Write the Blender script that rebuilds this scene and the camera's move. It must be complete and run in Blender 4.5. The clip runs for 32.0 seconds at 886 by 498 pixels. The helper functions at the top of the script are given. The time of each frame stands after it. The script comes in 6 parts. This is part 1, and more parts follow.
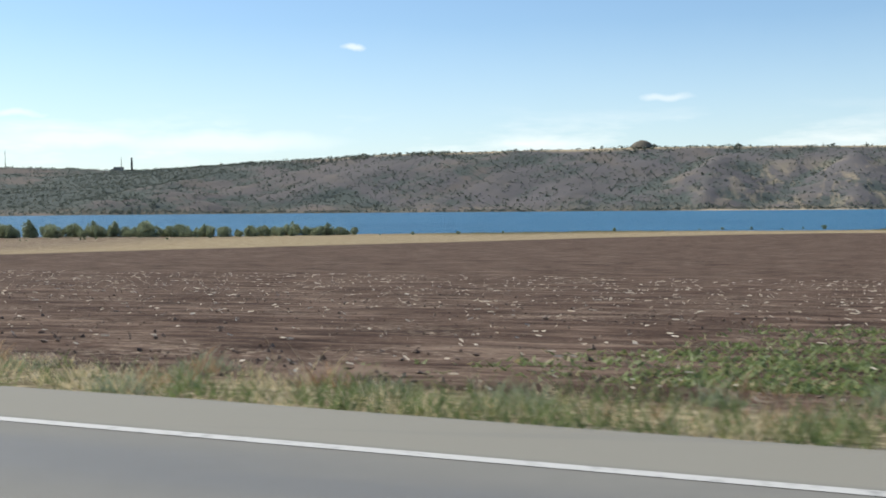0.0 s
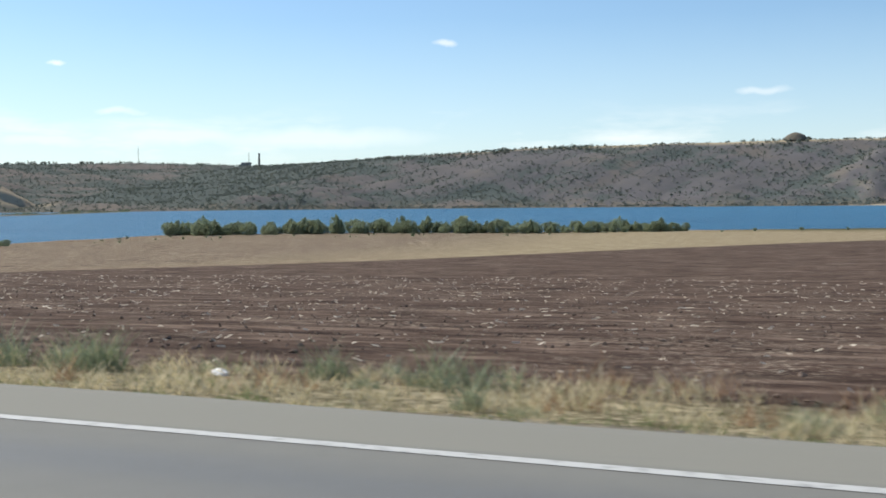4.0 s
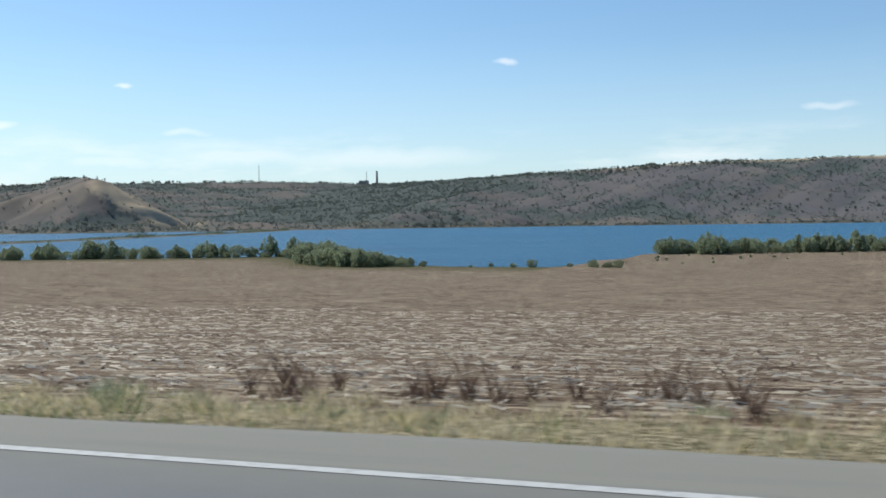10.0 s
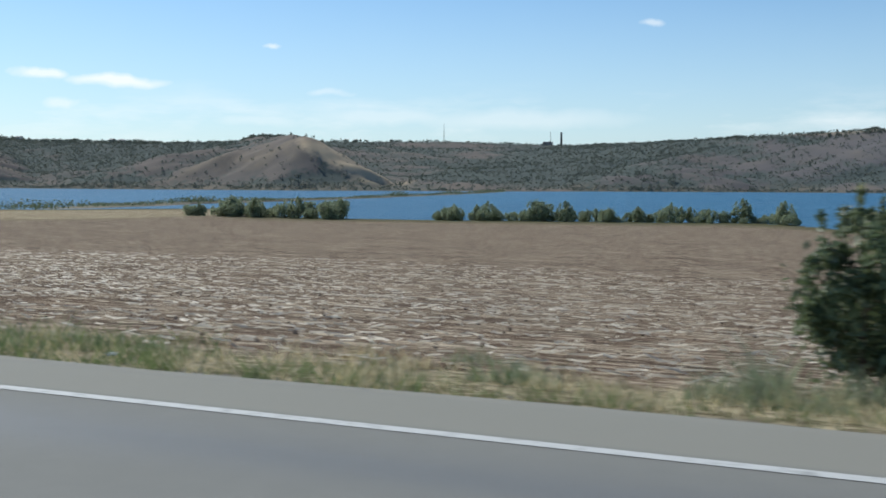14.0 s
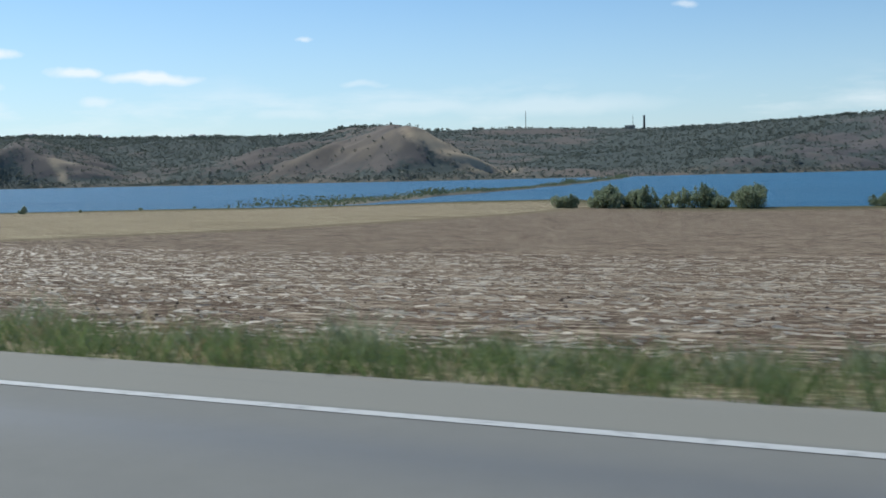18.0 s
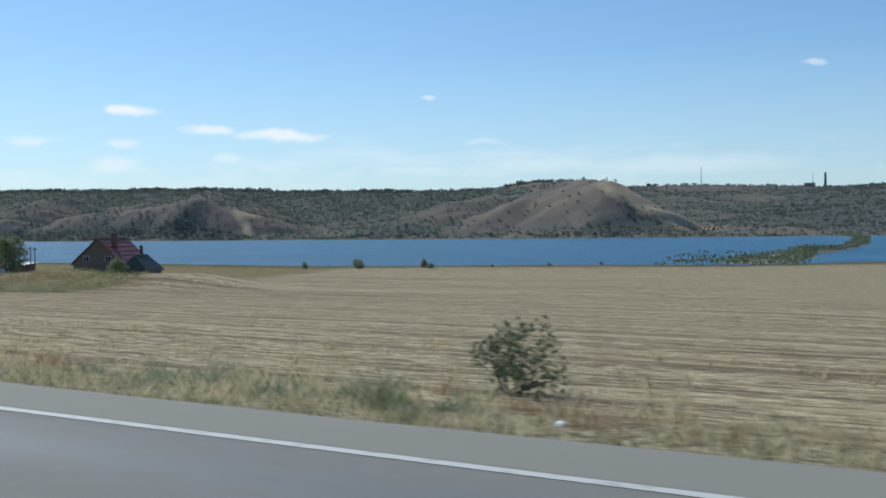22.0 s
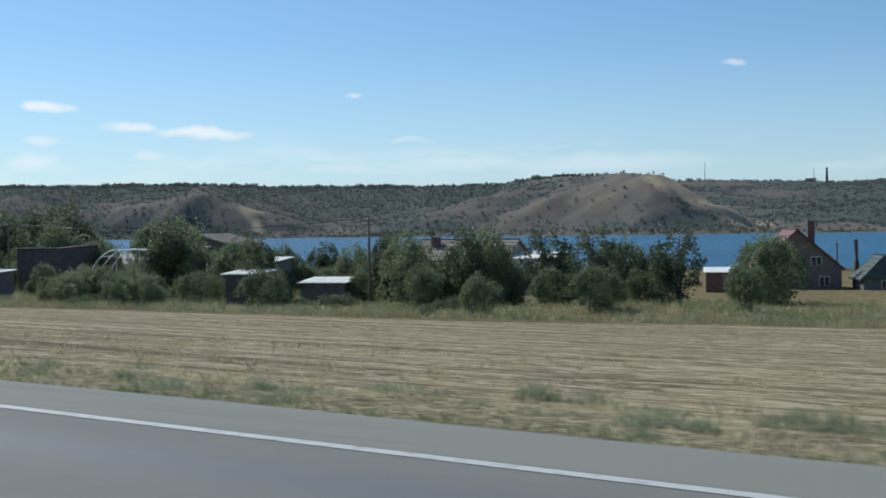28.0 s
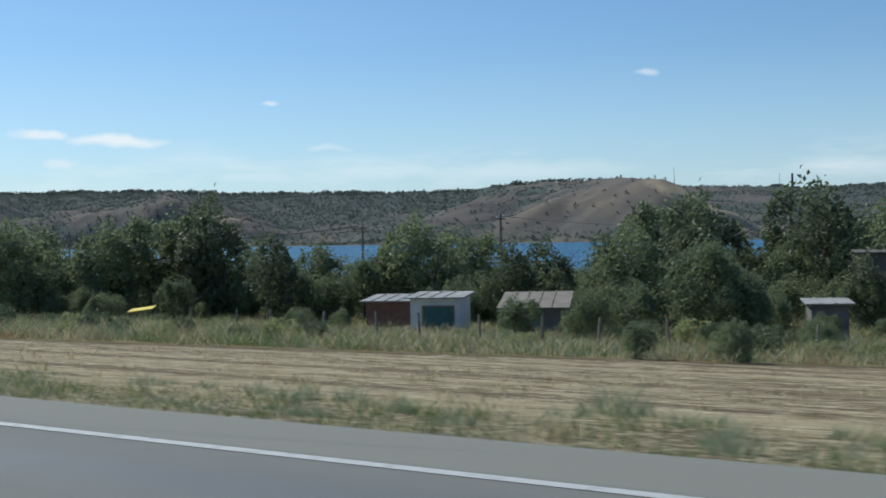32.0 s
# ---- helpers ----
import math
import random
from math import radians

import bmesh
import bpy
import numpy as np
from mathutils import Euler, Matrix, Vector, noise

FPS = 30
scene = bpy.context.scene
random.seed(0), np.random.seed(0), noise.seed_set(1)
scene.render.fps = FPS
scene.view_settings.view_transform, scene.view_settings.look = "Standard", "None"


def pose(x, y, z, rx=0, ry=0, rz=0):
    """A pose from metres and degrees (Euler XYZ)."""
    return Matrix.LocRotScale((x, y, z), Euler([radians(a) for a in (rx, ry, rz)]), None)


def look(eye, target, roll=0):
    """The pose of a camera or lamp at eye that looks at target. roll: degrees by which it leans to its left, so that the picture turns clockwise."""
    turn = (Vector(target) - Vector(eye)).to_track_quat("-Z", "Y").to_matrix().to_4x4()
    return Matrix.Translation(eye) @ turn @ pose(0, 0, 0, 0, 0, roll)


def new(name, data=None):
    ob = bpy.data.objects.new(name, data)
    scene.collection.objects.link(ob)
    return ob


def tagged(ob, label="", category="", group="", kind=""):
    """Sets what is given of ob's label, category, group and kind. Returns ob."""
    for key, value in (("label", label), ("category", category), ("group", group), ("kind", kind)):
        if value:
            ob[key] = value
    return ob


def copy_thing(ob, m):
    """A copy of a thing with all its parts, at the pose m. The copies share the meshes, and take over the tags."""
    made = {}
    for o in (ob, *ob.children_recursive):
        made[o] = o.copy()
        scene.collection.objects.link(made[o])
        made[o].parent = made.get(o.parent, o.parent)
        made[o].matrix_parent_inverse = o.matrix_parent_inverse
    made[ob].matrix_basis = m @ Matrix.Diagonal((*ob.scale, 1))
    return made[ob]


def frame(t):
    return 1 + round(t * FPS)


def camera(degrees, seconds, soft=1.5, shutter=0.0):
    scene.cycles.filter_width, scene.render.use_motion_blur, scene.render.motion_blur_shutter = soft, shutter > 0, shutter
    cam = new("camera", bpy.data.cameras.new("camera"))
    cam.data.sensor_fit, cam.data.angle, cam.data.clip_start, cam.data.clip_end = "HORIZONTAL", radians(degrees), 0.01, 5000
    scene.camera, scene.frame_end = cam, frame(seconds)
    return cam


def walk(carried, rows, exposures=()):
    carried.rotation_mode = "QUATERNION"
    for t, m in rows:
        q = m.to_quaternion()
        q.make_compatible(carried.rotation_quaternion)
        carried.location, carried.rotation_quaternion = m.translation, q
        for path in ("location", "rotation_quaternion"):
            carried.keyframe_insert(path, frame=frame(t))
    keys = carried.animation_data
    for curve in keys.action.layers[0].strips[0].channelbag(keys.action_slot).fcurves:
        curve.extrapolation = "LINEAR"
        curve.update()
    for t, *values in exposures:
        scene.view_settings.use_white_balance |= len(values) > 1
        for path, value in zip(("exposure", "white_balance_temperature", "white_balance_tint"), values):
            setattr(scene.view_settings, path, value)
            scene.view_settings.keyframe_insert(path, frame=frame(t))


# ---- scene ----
cam = camera(42.74, 32.0, soft=1.75, shutter=0.08)

# seconds, x, y of the window along the road, then turn to the left, tilt up and lean, in degrees
EYE_Z = 1.78
PATH = [
    (0, -0.00, -0.12, 9.02, -2.25, -0.47), (0.5, -9.61, 2.29, 6.71, -1.42, 0.86), (1, -19.29, 4.61, 8.97, -1.72, -0.05),
    (1.5, -29.03, 6.83, 9.91, -1.63, -0.47), (2, -38.84, 8.97, 11.59, -1.44, 0.40), (2.5, -48.72, 11.01, 12.97, -1.27, 1.08),
    (3, -58.66, 12.96, 11.66, -1.27, 0.00), (3.5, -68.67, 14.82, 11.61, -2.43, 0.31), (4, -78.74, 16.57, 13.64, -2.44, -0.51),
    (4.5, -88.91, 18.24, 13.02, -1.92, -0.71), (6.5, -130.99, 24.01, 12.78, -2.06, 1.32), (7, -141.85, 25.24, 13.15, -2.35, 1.01),
    (7.5, -152.85, 26.37, 16.06, -1.98, -0.26), (8, -163.99, 27.40, 16.23, -2.07, 0.15), (8.5, -175.24, 28.33, 15.29, -1.76, 0.43),
    (9, -186.58, 29.21, 16.42, -1.57, 0.78), (9.5, -198.02, 30.04, 17.30, -1.28, 0.59), (10, -209.55, 30.81, 16.74, -1.47, -0.80),
    (10.5, -221.18, 31.52, 17.17, -2.10, 0.21), (11, -232.89, 32.17, 19.49, -1.85, 0.40), (11.5, -244.70, 32.77, 22.15, -1.63, -1.58),
    (12, -256.60, 33.31, 24.77, -2.06, 0.09), (12.5, -268.60, 33.80, 24.88, -1.99, 0.00), (13, -280.70, 34.23, 21.92, -2.27, 0.63),
    (13.5, -292.90, 34.60, 24.22, -2.76, -0.29), (14, -305.20, 34.90, 23.78, -3.35, 0.22), (14.5, -317.60, 35.13, 24.44, -3.12, 0.08),
    (15, -330.10, 35.30, 24.70, -3.04, -0.60), (15.5, -342.71, 35.39, 25.44, -3.07, -0.37), (17.5, -393.73, 35.55, 24.63, -4.06, -1.01),
    (18, -406.53, 35.65, 25.64, -3.89, -1.34), (18.5, -419.35, 35.80, 26.41, -2.17, 0.20), (19, -432.19, 35.98, 28.83, -2.41, -0.14),
    (19.5, -445.03, 36.20, 27.56, -1.21, -1.85), (20, -457.89, 36.44, 29.26, -0.76, -0.75), (20.5, -470.76, 36.72, 29.41, -1.03, -1.98),
    (21, -483.63, 37.02, 30.76, -1.04, -1.50), (21.5, -496.49, 37.31, 30.58, -0.85, -2.12), (22, -509.35, 37.64, 31.68, -0.91, -0.63),
    (22.5, -522.21, 38.04, 29.21, -0.74, -0.82), (23, -535.06, 38.47, 31.12, -1.22, -1.01), (23.5, -547.92, 38.94, 29.66, -1.25, -1.48),
    (24, -560.77, 39.44, 29.20, -1.38, -1.14), (24.5, -573.63, 39.96, 28.95, -1.01, -1.39), (26.5, -625.36, 42.83, 29.81, -1.18, -0.50),
    (27, -638.35, 43.70, 28.55, -2.42, 1.21), (27.5, -651.38, 44.74, 27.74, -1.74, -0.67), (28, -664.43, 45.86, 27.94, -1.05, -0.78),
    (28.5, -677.46, 47.01, 27.62, -0.57, 0.44), (29, -690.45, 48.23, 26.81, -1.22, 0.10), (29.5, -703.39, 49.56, 26.56, -1.51, 0.54),
    (30, -716.27, 50.98, 25.44, -0.93, -0.19), (30.5, -729.10, 52.45, 26.84, -1.47, -0.80), (31, -741.89, 54.01, 27.85, -0.95, -1.13),
    (31.5, -754.62, 55.61, 23.33, 0.17, -0.33), (32, -767.29, 57.27, 23.80, -0.70, -1.04)
]
walk(cam, [(t, pose(x, y, EYE_Z, 90 + up, 0, turn) @ pose(0, 0, 0, 0, 0, lean)) for t, x, y, turn, up, lean in PATH],
     exposures=[(0.0, 0.38, 6900, 8), (9.0, 0.20, 6480, 6), (13.0, 0.08, 6300, 5), (23.0, -0.12, 6020, 4), (32.0, -0.15, 6050, 3)])

# ---- world, sun ----
SUN_EL, SUN_AZ = 46.0, -72.0       # degrees; azimuth from +y towards +x
world = bpy.data.worlds.new("sky")
scene.world = world
world.use_nodes = True


class Nodes:
    """Short way to write node trees."""
    def __init__(self, tree):
        self.tree = tree
        tree.nodes.clear()

    def add(self, kind, links=None, **props):
        n = self.tree.nodes.new(kind)
        for k, v in props.items():
            if k == "operation":
                n.operation = v
            elif k == "data_type":
                n.data_type = v
            elif k == "blend_type":
                n.blend_type = v
            elif k == "attribute_name":
                n.attribute_name = v
        for k, v in (links or {}).items():
            if isinstance(v, bpy.types.NodeSocket):
                self.tree.links.new(v, n.inputs[k])
            else:
                n.inputs[k].default_value = v
        return n

    def math(self, op, a, b=0.0, c=0.0):
        return self.add("ShaderNodeMath", {0: a, 1: b, 2: c}, operation=op).outputs[0]

    def noise(self, vec, scale, detail=4.0, rough=0.55, dist=0.0):
        return self.add("ShaderNodeTexNoise", {"Vector": vec, "Scale": scale, "Detail": detail, "Roughness": rough,
                                               "Distortion": dist}).outputs["Fac"]

    def span(self, v, a, b, lo=0.0, hi=1.0):
        return self.add("ShaderNodeMapRange", {"Value": v, "From Min": a, "From Max": b, "To Min": lo, "To Max": hi}).outputs[0]

    def mix(self, f, a, b):
        n = self.add("ShaderNodeMix", data_type="RGBA")
        for i, v in ((0, f), (6, a), (7, b)):
            if isinstance(v, bpy.types.NodeSocket):
                self.tree.links.new(v, n.inputs[i])
            else:
                n.inputs[i].default_value = v if i == 0 else (*v[:3], 1.0)
        return n.outputs[2]

    def bump(self, height, strength, distance):
        return self.add("ShaderNodeBump", {"Height": height, "Strength": strength, "Distance": distance}).outputs[0]


def sky_world():
    n = Nodes(world.node_tree)
    sky = n.add("ShaderNodeTexSky")
    sky.sky_type = "NISHITA"
    sky.sun_disc = False
    sky.sun_elevation, sky.sun_rotation = radians(SUN_EL), radians(SUN_AZ)
    sky.air_density, sky.dust_density, sky.ozone_density = 1.0, 0.35, 3.0
    co = n.add("ShaderNodeTexCoord").outputs["Generated"]
    sep = n.add("ShaderNodeSeparateXYZ", {0: co}).outputs
    az = n.math("MULTIPLY", n.math("ARCTAN2", sep[0], sep[1]), 57.2958)
    el = n.math("MULTIPLY", n.math("ARCSINE", sep[2]), 57.2958)
    wob = n.add("ShaderNodeTexNoise", {"Vector": co, "Scale": 26.0, "Detail": 5.0}).outputs["Color"]
    wv = n.add("ShaderNodeSeparateXYZ", {0: wob}).outputs
    az = n.math("ADD", az, n.math("MULTIPLY_ADD", wv[0], 3.0, -1.5))
    el = n.math("ADD", el, n.math("MULTIPLY_ADD", wv[1], 0.9, -0.45))
    total = None
    # small fair-weather clouds: azimuth, elevation, half width, half height, density
    for a, e, w, hh, dens in CLOUDS:
        r = n.math("SQRT", n.math("ADD", n.math("POWER", n.math("DIVIDE", n.math("SUBTRACT", az, a), w), 2.0),
                                  n.math("POWER", n.math("DIVIDE", n.math("SUBTRACT", el, e), hh), 2.0)))
        v = n.span(r, 0.35, 1.1, dens, 0.0)
        total = v if total is None else n.math("MAXIMUM", total, v)
    stretch = n.add("ShaderNodeVectorMath", {0: co, 1: (1.0, 1.0, 5.0)}, operation="MULTIPLY").outputs[0]
    thin = n.noise(stretch, 7.0, 6.0, 0.6)
    band = n.math("MULTIPLY", n.span(el, 1.0, 3.0), n.span(el, 5.0, 3.2))
    wisps = n.math("MULTIPLY", n.math("MULTIPLY", n.span(thin, 0.48, 0.72), band), 0.5)
    total = n.math("MAXIMUM", total, wisps)
    haze = n.span(el, 9.0, 0.0, 0.0, 0.42)
    blue = n.add("ShaderNodeVectorMath", {0: sky.outputs[0], 1: (0.88, 0.99, 1.10)}, operation="MULTIPLY").outputs[0]
    base = n.mix(haze, blue, (6.2, 7.5, 9.3))
    col = n.mix(total, base, (9.6, 9.5, 9.6))
    bg = n.add("ShaderNodeBackground", {"Color": col, "Strength": 0.105})
    out = n.add("ShaderNodeOutputWorld", {"Surface": bg.outputs[0]})


CLOUDS = [(-39.9, 4.85, 2.6, 0.32, 0.85), (-43.4, 5.05, 1.3, 0.28, 0.75), (-47.2, 6.0, 1.1, 0.30, 0.9), (-47.5, 4.4, 1.0, 0.3, 0.5),
          (-47.6, 3.4, 1.7, 0.45, 0.5), (-42.2, 3.7, 1.1, 0.28, 0.45), (-32.0, 6.75, 0.5, 0.16, 0.55), (-52.0, 4.5, 1.2, 0.3, 0.5),
          (-29.5, 4.4, 1.3, 0.2, 0.3), (-13.7, 7.9, 0.8, 0.18, 0.45), (2.2, 5.2, 1.2, 0.20, 0.3), (-26.5, 3.3, 4.5, 0.5, 0.30),
          (-20.0, 3.2, 6.0, 0.55, 0.30), (-33.0, 3.0, 2.0, 0.3, 0.25)]
sky_world()

sun_dir = Vector((math.sin(radians(SUN_AZ)) * math.cos(radians(SUN_EL)), math.cos(radians(SUN_AZ)) * math.cos(radians(SUN_EL)),
                  math.sin(radians(SUN_EL))))
sun = new("sun", bpy.data.lights.new("sun", "SUN"))
sun.data.energy, sun.data.angle, sun.data.color = 4.4, radians(0.53), (1.0, 0.95, 0.87)
sun.matrix_world = look(sun_dir * 100, (0, 0, 0))


# ---- materials ----
def material(name):
    m = bpy.data.materials.new(name)
    m.use_nodes = True
    n = Nodes(m.node_tree)
    bsdf = n.add("ShaderNodeBsdfPrincipled")
    n.add("ShaderNodeOutputMaterial", {"Surface": bsdf.outputs[0]})
    pos = n.add("ShaderNodeNewGeometry").outputs["Position"]
    return m, n, bsdf, pos


def put(n, bsdf, **kw):
    names = {"color": "Base Color", "rough": "Roughness", "normal": "Normal", "metal": "Metallic", "spec": "Specular IOR Level"}
    for k, v in kw.items():
        s = bsdf.inputs[names[k]]
        if isinstance(v, bpy.types.NodeSocket):
            n.tree.links.new(v, s)
        else:
            s.default_value = (*v, 1.0) if isinstance(v, tuple) else v


def plain(name, a, b, scale=6.0, rough=0.8, bump=0.3, metal=0.0, fine=40.0, dist=0.01):
    """Two tones mixed by coarse and fine noise, with a little relief."""
    m, n, bsdf, pos = material(name)
    coarse, grain = n.noise(pos, scale), n.noise(pos, fine)
    f = n.math("ADD", n.span(coarse, 0.35, 0.65, 0, 0.65), n.math("MULTIPLY", grain, 0.35))
    put(n, bsdf, color=n.mix(f, a, b), rough=n.span(grain, 0.3, 0.7, rough - 0.08, min(1.0, rough + 0.08)), metal=metal,
        normal=n.bump(n.math("ADD", coarse, grain), bump, dist))
    return m


def leafy(name, dark, light, dry=None, share=0.15, gloss=0.22):
    """Leaves that differ one from another and let some light through."""
    m, n, bsdf, pos = material(name)
    isl = n.add("ShaderNodeNewGeometry").outputs["Random Per Island"]
    rnd = n.add("ShaderNodeObjectInfo").outputs["Random"]
    f = n.math("ADD", n.math("MULTIPLY", isl, 0.65), n.math("MULTIPLY", n.noise(pos, 1.3), 0.5))
    c = n.mix(n.math("ADD", n.math("MULTIPLY", rnd, 0.25), n.math("SUBTRACT", f, 0.15)), dark, light)
    if dry:
        c = n.mix(n.span(isl, 1.0 - share, 1.0 - share + 0.02), c, dry)
    put(n, bsdf, color=c, rough=0.48, spec=gloss)
    trans = n.add("ShaderNodeBsdfTranslucent", {"Color": c})
    mixed = n.add("ShaderNodeMixShader", {0: 0.40, 1: bsdf.outputs[0], 2: trans.outputs[0]})
    out = [q for q in n.tree.nodes if q.type == "OUTPUT_MATERIAL"][0]
    n.tree.links.new(mixed.outputs[0], out.inputs[0])
    return m


def ground_material():
    """One sheet of ground: verge, ploughed and stubble fields, shore, scrub hills beyond the water."""
    m, n, bsdf, pos = material("ground_soil")
    off = n.add("ShaderNodeAttribute", attribute_name="road_offset").outputs["Fac"]
    sep = n.add("ShaderNodeSeparateXYZ", {0: pos}).outputs
    x, y, z = sep[0], sep[1], sep[2]
    fine, mid, big = n.noise(pos, 9.0, 6.0, 0.65), n.noise(pos, 0.9, 5.0), n.noise(pos, 0.06, 4.0)
    # furrows and straw lie along the rows of the fields
    rows = n.add("ShaderNodeVectorMath", {0: pos, 1: (0.55, 2.6, 1.0)}, operation="MULTIPLY").outputs[0]
    straw = n.noise(rows, 1.6, 7.0, 0.72, 0.3)
    furrow = n.noise(n.add("ShaderNodeVectorMath", {0: pos, 1: (0.02, 1.0, 1.0)}, operation="MULTIPLY").outputs[0], 0.75, 3.0)
    speck = n.noise(pos, 5.0, 5.0, 0.75)
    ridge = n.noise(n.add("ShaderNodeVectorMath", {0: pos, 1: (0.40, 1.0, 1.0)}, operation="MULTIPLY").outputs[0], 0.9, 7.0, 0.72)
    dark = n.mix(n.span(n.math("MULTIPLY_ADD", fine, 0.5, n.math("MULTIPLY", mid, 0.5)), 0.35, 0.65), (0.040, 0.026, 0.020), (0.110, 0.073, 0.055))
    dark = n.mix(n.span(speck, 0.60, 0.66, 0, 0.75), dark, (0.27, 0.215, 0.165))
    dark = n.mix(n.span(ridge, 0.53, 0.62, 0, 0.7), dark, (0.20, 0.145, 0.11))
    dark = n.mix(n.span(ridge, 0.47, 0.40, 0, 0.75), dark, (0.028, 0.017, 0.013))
    patchy = n.noise(pos, 0.22, 4.0, 0.6)
    dark = n.mix(n.math("MULTIPLY", n.span(patchy, 0.48, 0.60), n.span(speck, 0.52, 0.60, 0, 0.75)), dark, (0.30, 0.245, 0.19))
    stub = n.mix(n.span(n.math("MULTIPLY_ADD", fine, 0.5, n.math("MULTIPLY", mid, 0.5)), 0.35, 0.65), (0.066, 0.042, 0.028), (0.150, 0.101, 0.068))
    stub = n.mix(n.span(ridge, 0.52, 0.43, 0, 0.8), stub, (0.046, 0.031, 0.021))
    stub = n.mix(n.span(straw, 0.535, 0.565, 0, 0.9), stub, (0.47, 0.395, 0.29))
    streak = n.noise(n.add("ShaderNodeVectorMath", {0: pos, 1: (0.16, 1.0, 1.0)}, operation="MULTIPLY").outputs[0], 1.1, 6.0, 0.75)
    dark = n.mix(n.span(streak, 0.54, 0.61, 0, 0.5), dark, (0.21, 0.155, 0.12))
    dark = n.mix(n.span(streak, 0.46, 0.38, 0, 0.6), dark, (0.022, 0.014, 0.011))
    stub = n.mix(n.span(streak, 0.53, 0.60, 0, 0.55), stub, (0.40, 0.33, 0.24))
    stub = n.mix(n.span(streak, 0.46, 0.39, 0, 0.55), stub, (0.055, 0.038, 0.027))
    stub = n.mix(n.span(speck, 0.56, 0.62, 0, 0.7), stub, (0.44, 0.37, 0.27))
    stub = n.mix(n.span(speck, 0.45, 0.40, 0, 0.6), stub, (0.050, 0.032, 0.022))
    pale = n.mix(n.span(furrow, 0.38, 0.62), (0.150, 0.118, 0.066), (0.270, 0.222, 0.130))
    pale = n.mix(n.span(straw, 0.48, 0.58, 0, 0.6), pale, (0.43, 0.37, 0.245))
    pale = n.mix(n.span(n.noise(n.add("ShaderNodeVectorMath", {0: pos, 1: (0.12, 1.0, 1.0)}, operation="MULTIPLY").outputs[0], 2.6, 7.0, 0.78), 0.50, 0.55, 0.0, 0.8), pale, (0.075, 0.052, 0.034))
    pale = n.mix(n.span(n.noise(n.add("ShaderNodeVectorMath", {0: pos, 1: (0.3, 1.0, 1.0)}, operation="MULTIPLY").outputs[0], 5.5, 6.0, 0.78), 0.52, 0.57, 0.0, 0.85), pale, (0.54, 0.46, 0.32))
    pale = n.mix(n.span(furrow, 0.57, 0.66, 0.0, 0.7), pale, (0.115, 0.075, 0.048))
    # rows left by the harvester, along the road
    lane = n.add("ShaderNodeCombineXYZ", {0: n.math("MULTIPLY", x, 0.012), 1: off, 2: 0.0}).outputs[0]
    row = n.noise(lane, 0.62, 4.0, 0.7)
    pale = n.mix(n.span(row, 0.53, 0.62, 0, 0.75), pale, (0.095, 0.066, 0.043))
    pale = n.mix(n.span(row, 0.46, 0.38, 0, 0.55), pale, (0.40, 0.335, 0.215))
    olive = n.mix(n.span(fine, 0.35, 0.65), (0.175, 0.135, 0.082), (0.31, 0.255, 0.16))
    olive = n.mix(n.span(ridge, 0.50, 0.60, 0, 0.7), olive, (0.40, 0.335, 0.225))
    olive = n.mix(n.span(ridge, 0.46, 0.38, 0, 0.6), olive, (0.12, 0.085, 0.055))
    wob = n.math("MULTIPLY_ADD", mid, 4.0, -2.0)
    # ploughed field: from the start to x = -168, its far edge slants away
    edge1 = n.span(x, -200.0, PLOUGH_X[0], 0.0, PLOUGH_Y[0])
    for i in range(len(PLOUGH_X) - 1):
        edge1 = n.math("ADD", edge1, n.span(x, PLOUGH_X[i], PLOUGH_X[i + 1], 0.0, PLOUGH_Y[i + 1] - PLOUGH_Y[i]))
    plough = n.span(n.math("SUBTRACT", edge1, n.math("MULTIPLY_ADD", wob, 0.3, y)), -0.7, 0.7)
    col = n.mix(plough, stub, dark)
    # beyond it to the water a strip of dry grass at the start of the way
    strip = n.math("MULTIPLY", n.span(n.math("ADD", x, wob), -150.0, -110.0), n.math("SUBTRACT", 1.0, plough))
    col = n.mix(strip, col, olive)
    # pale stubble: a slightly slanting border that meets the road at about x = -507
    away = n.math("SUBTRACT", y, 60.0)
    px = n.math("ADD", n.math("SUBTRACT", x, n.math("MULTIPLY", away, 0.04)), n.math("MULTIPLY_ADD", mid, 1.6, 13.2))
    col = n.mix(n.span(px, -492.0, -489.0, 1.0, 0.0), col, n.mix(n.span(speck, 0.4, 0.6), (0.10, 0.075, 0.045), olive))
    col = n.mix(n.span(px, -494.5, -493.0, 1.0, 0.0), col, pale)
    border = n.math("MULTIPLY", n.span(px, -494.6, -493.9), n.span(px, -492.2, -493.0))
    col = n.mix(n.math("MULTIPLY", border, 0.5), col, (0.05, 0.042, 0.025))
    # weeds over the bank behind the last field
    weeds = n.mix(n.span(mid, 0.35, 0.65), (0.10, 0.085, 0.04), (0.24, 0.19, 0.10))
    rim = n.math("ADD", wob, float(BANK_D[0]))
    for i in range(len(BANK_X) - 1):
        rim = n.math("ADD", rim, n.span(x, BANK_X[i], BANK_X[i + 1], 0.0, BANK_D[i + 1] - BANK_D[i]))
    rim = n.math("SUBTRACT", off, rim)
    end = n.span(n.math("MULTIPLY_ADD", n.math("MAXIMUM", n.math("SUBTRACT", off, 72.0), 0.0), 0.58, n.math("MULTIPLY_ADD", big, 26.0, n.math("ADD", x, wob))), -586.0, -600.0)
    bank = n.math("MULTIPLY", end, n.span(rim, -0.8, 0.8))
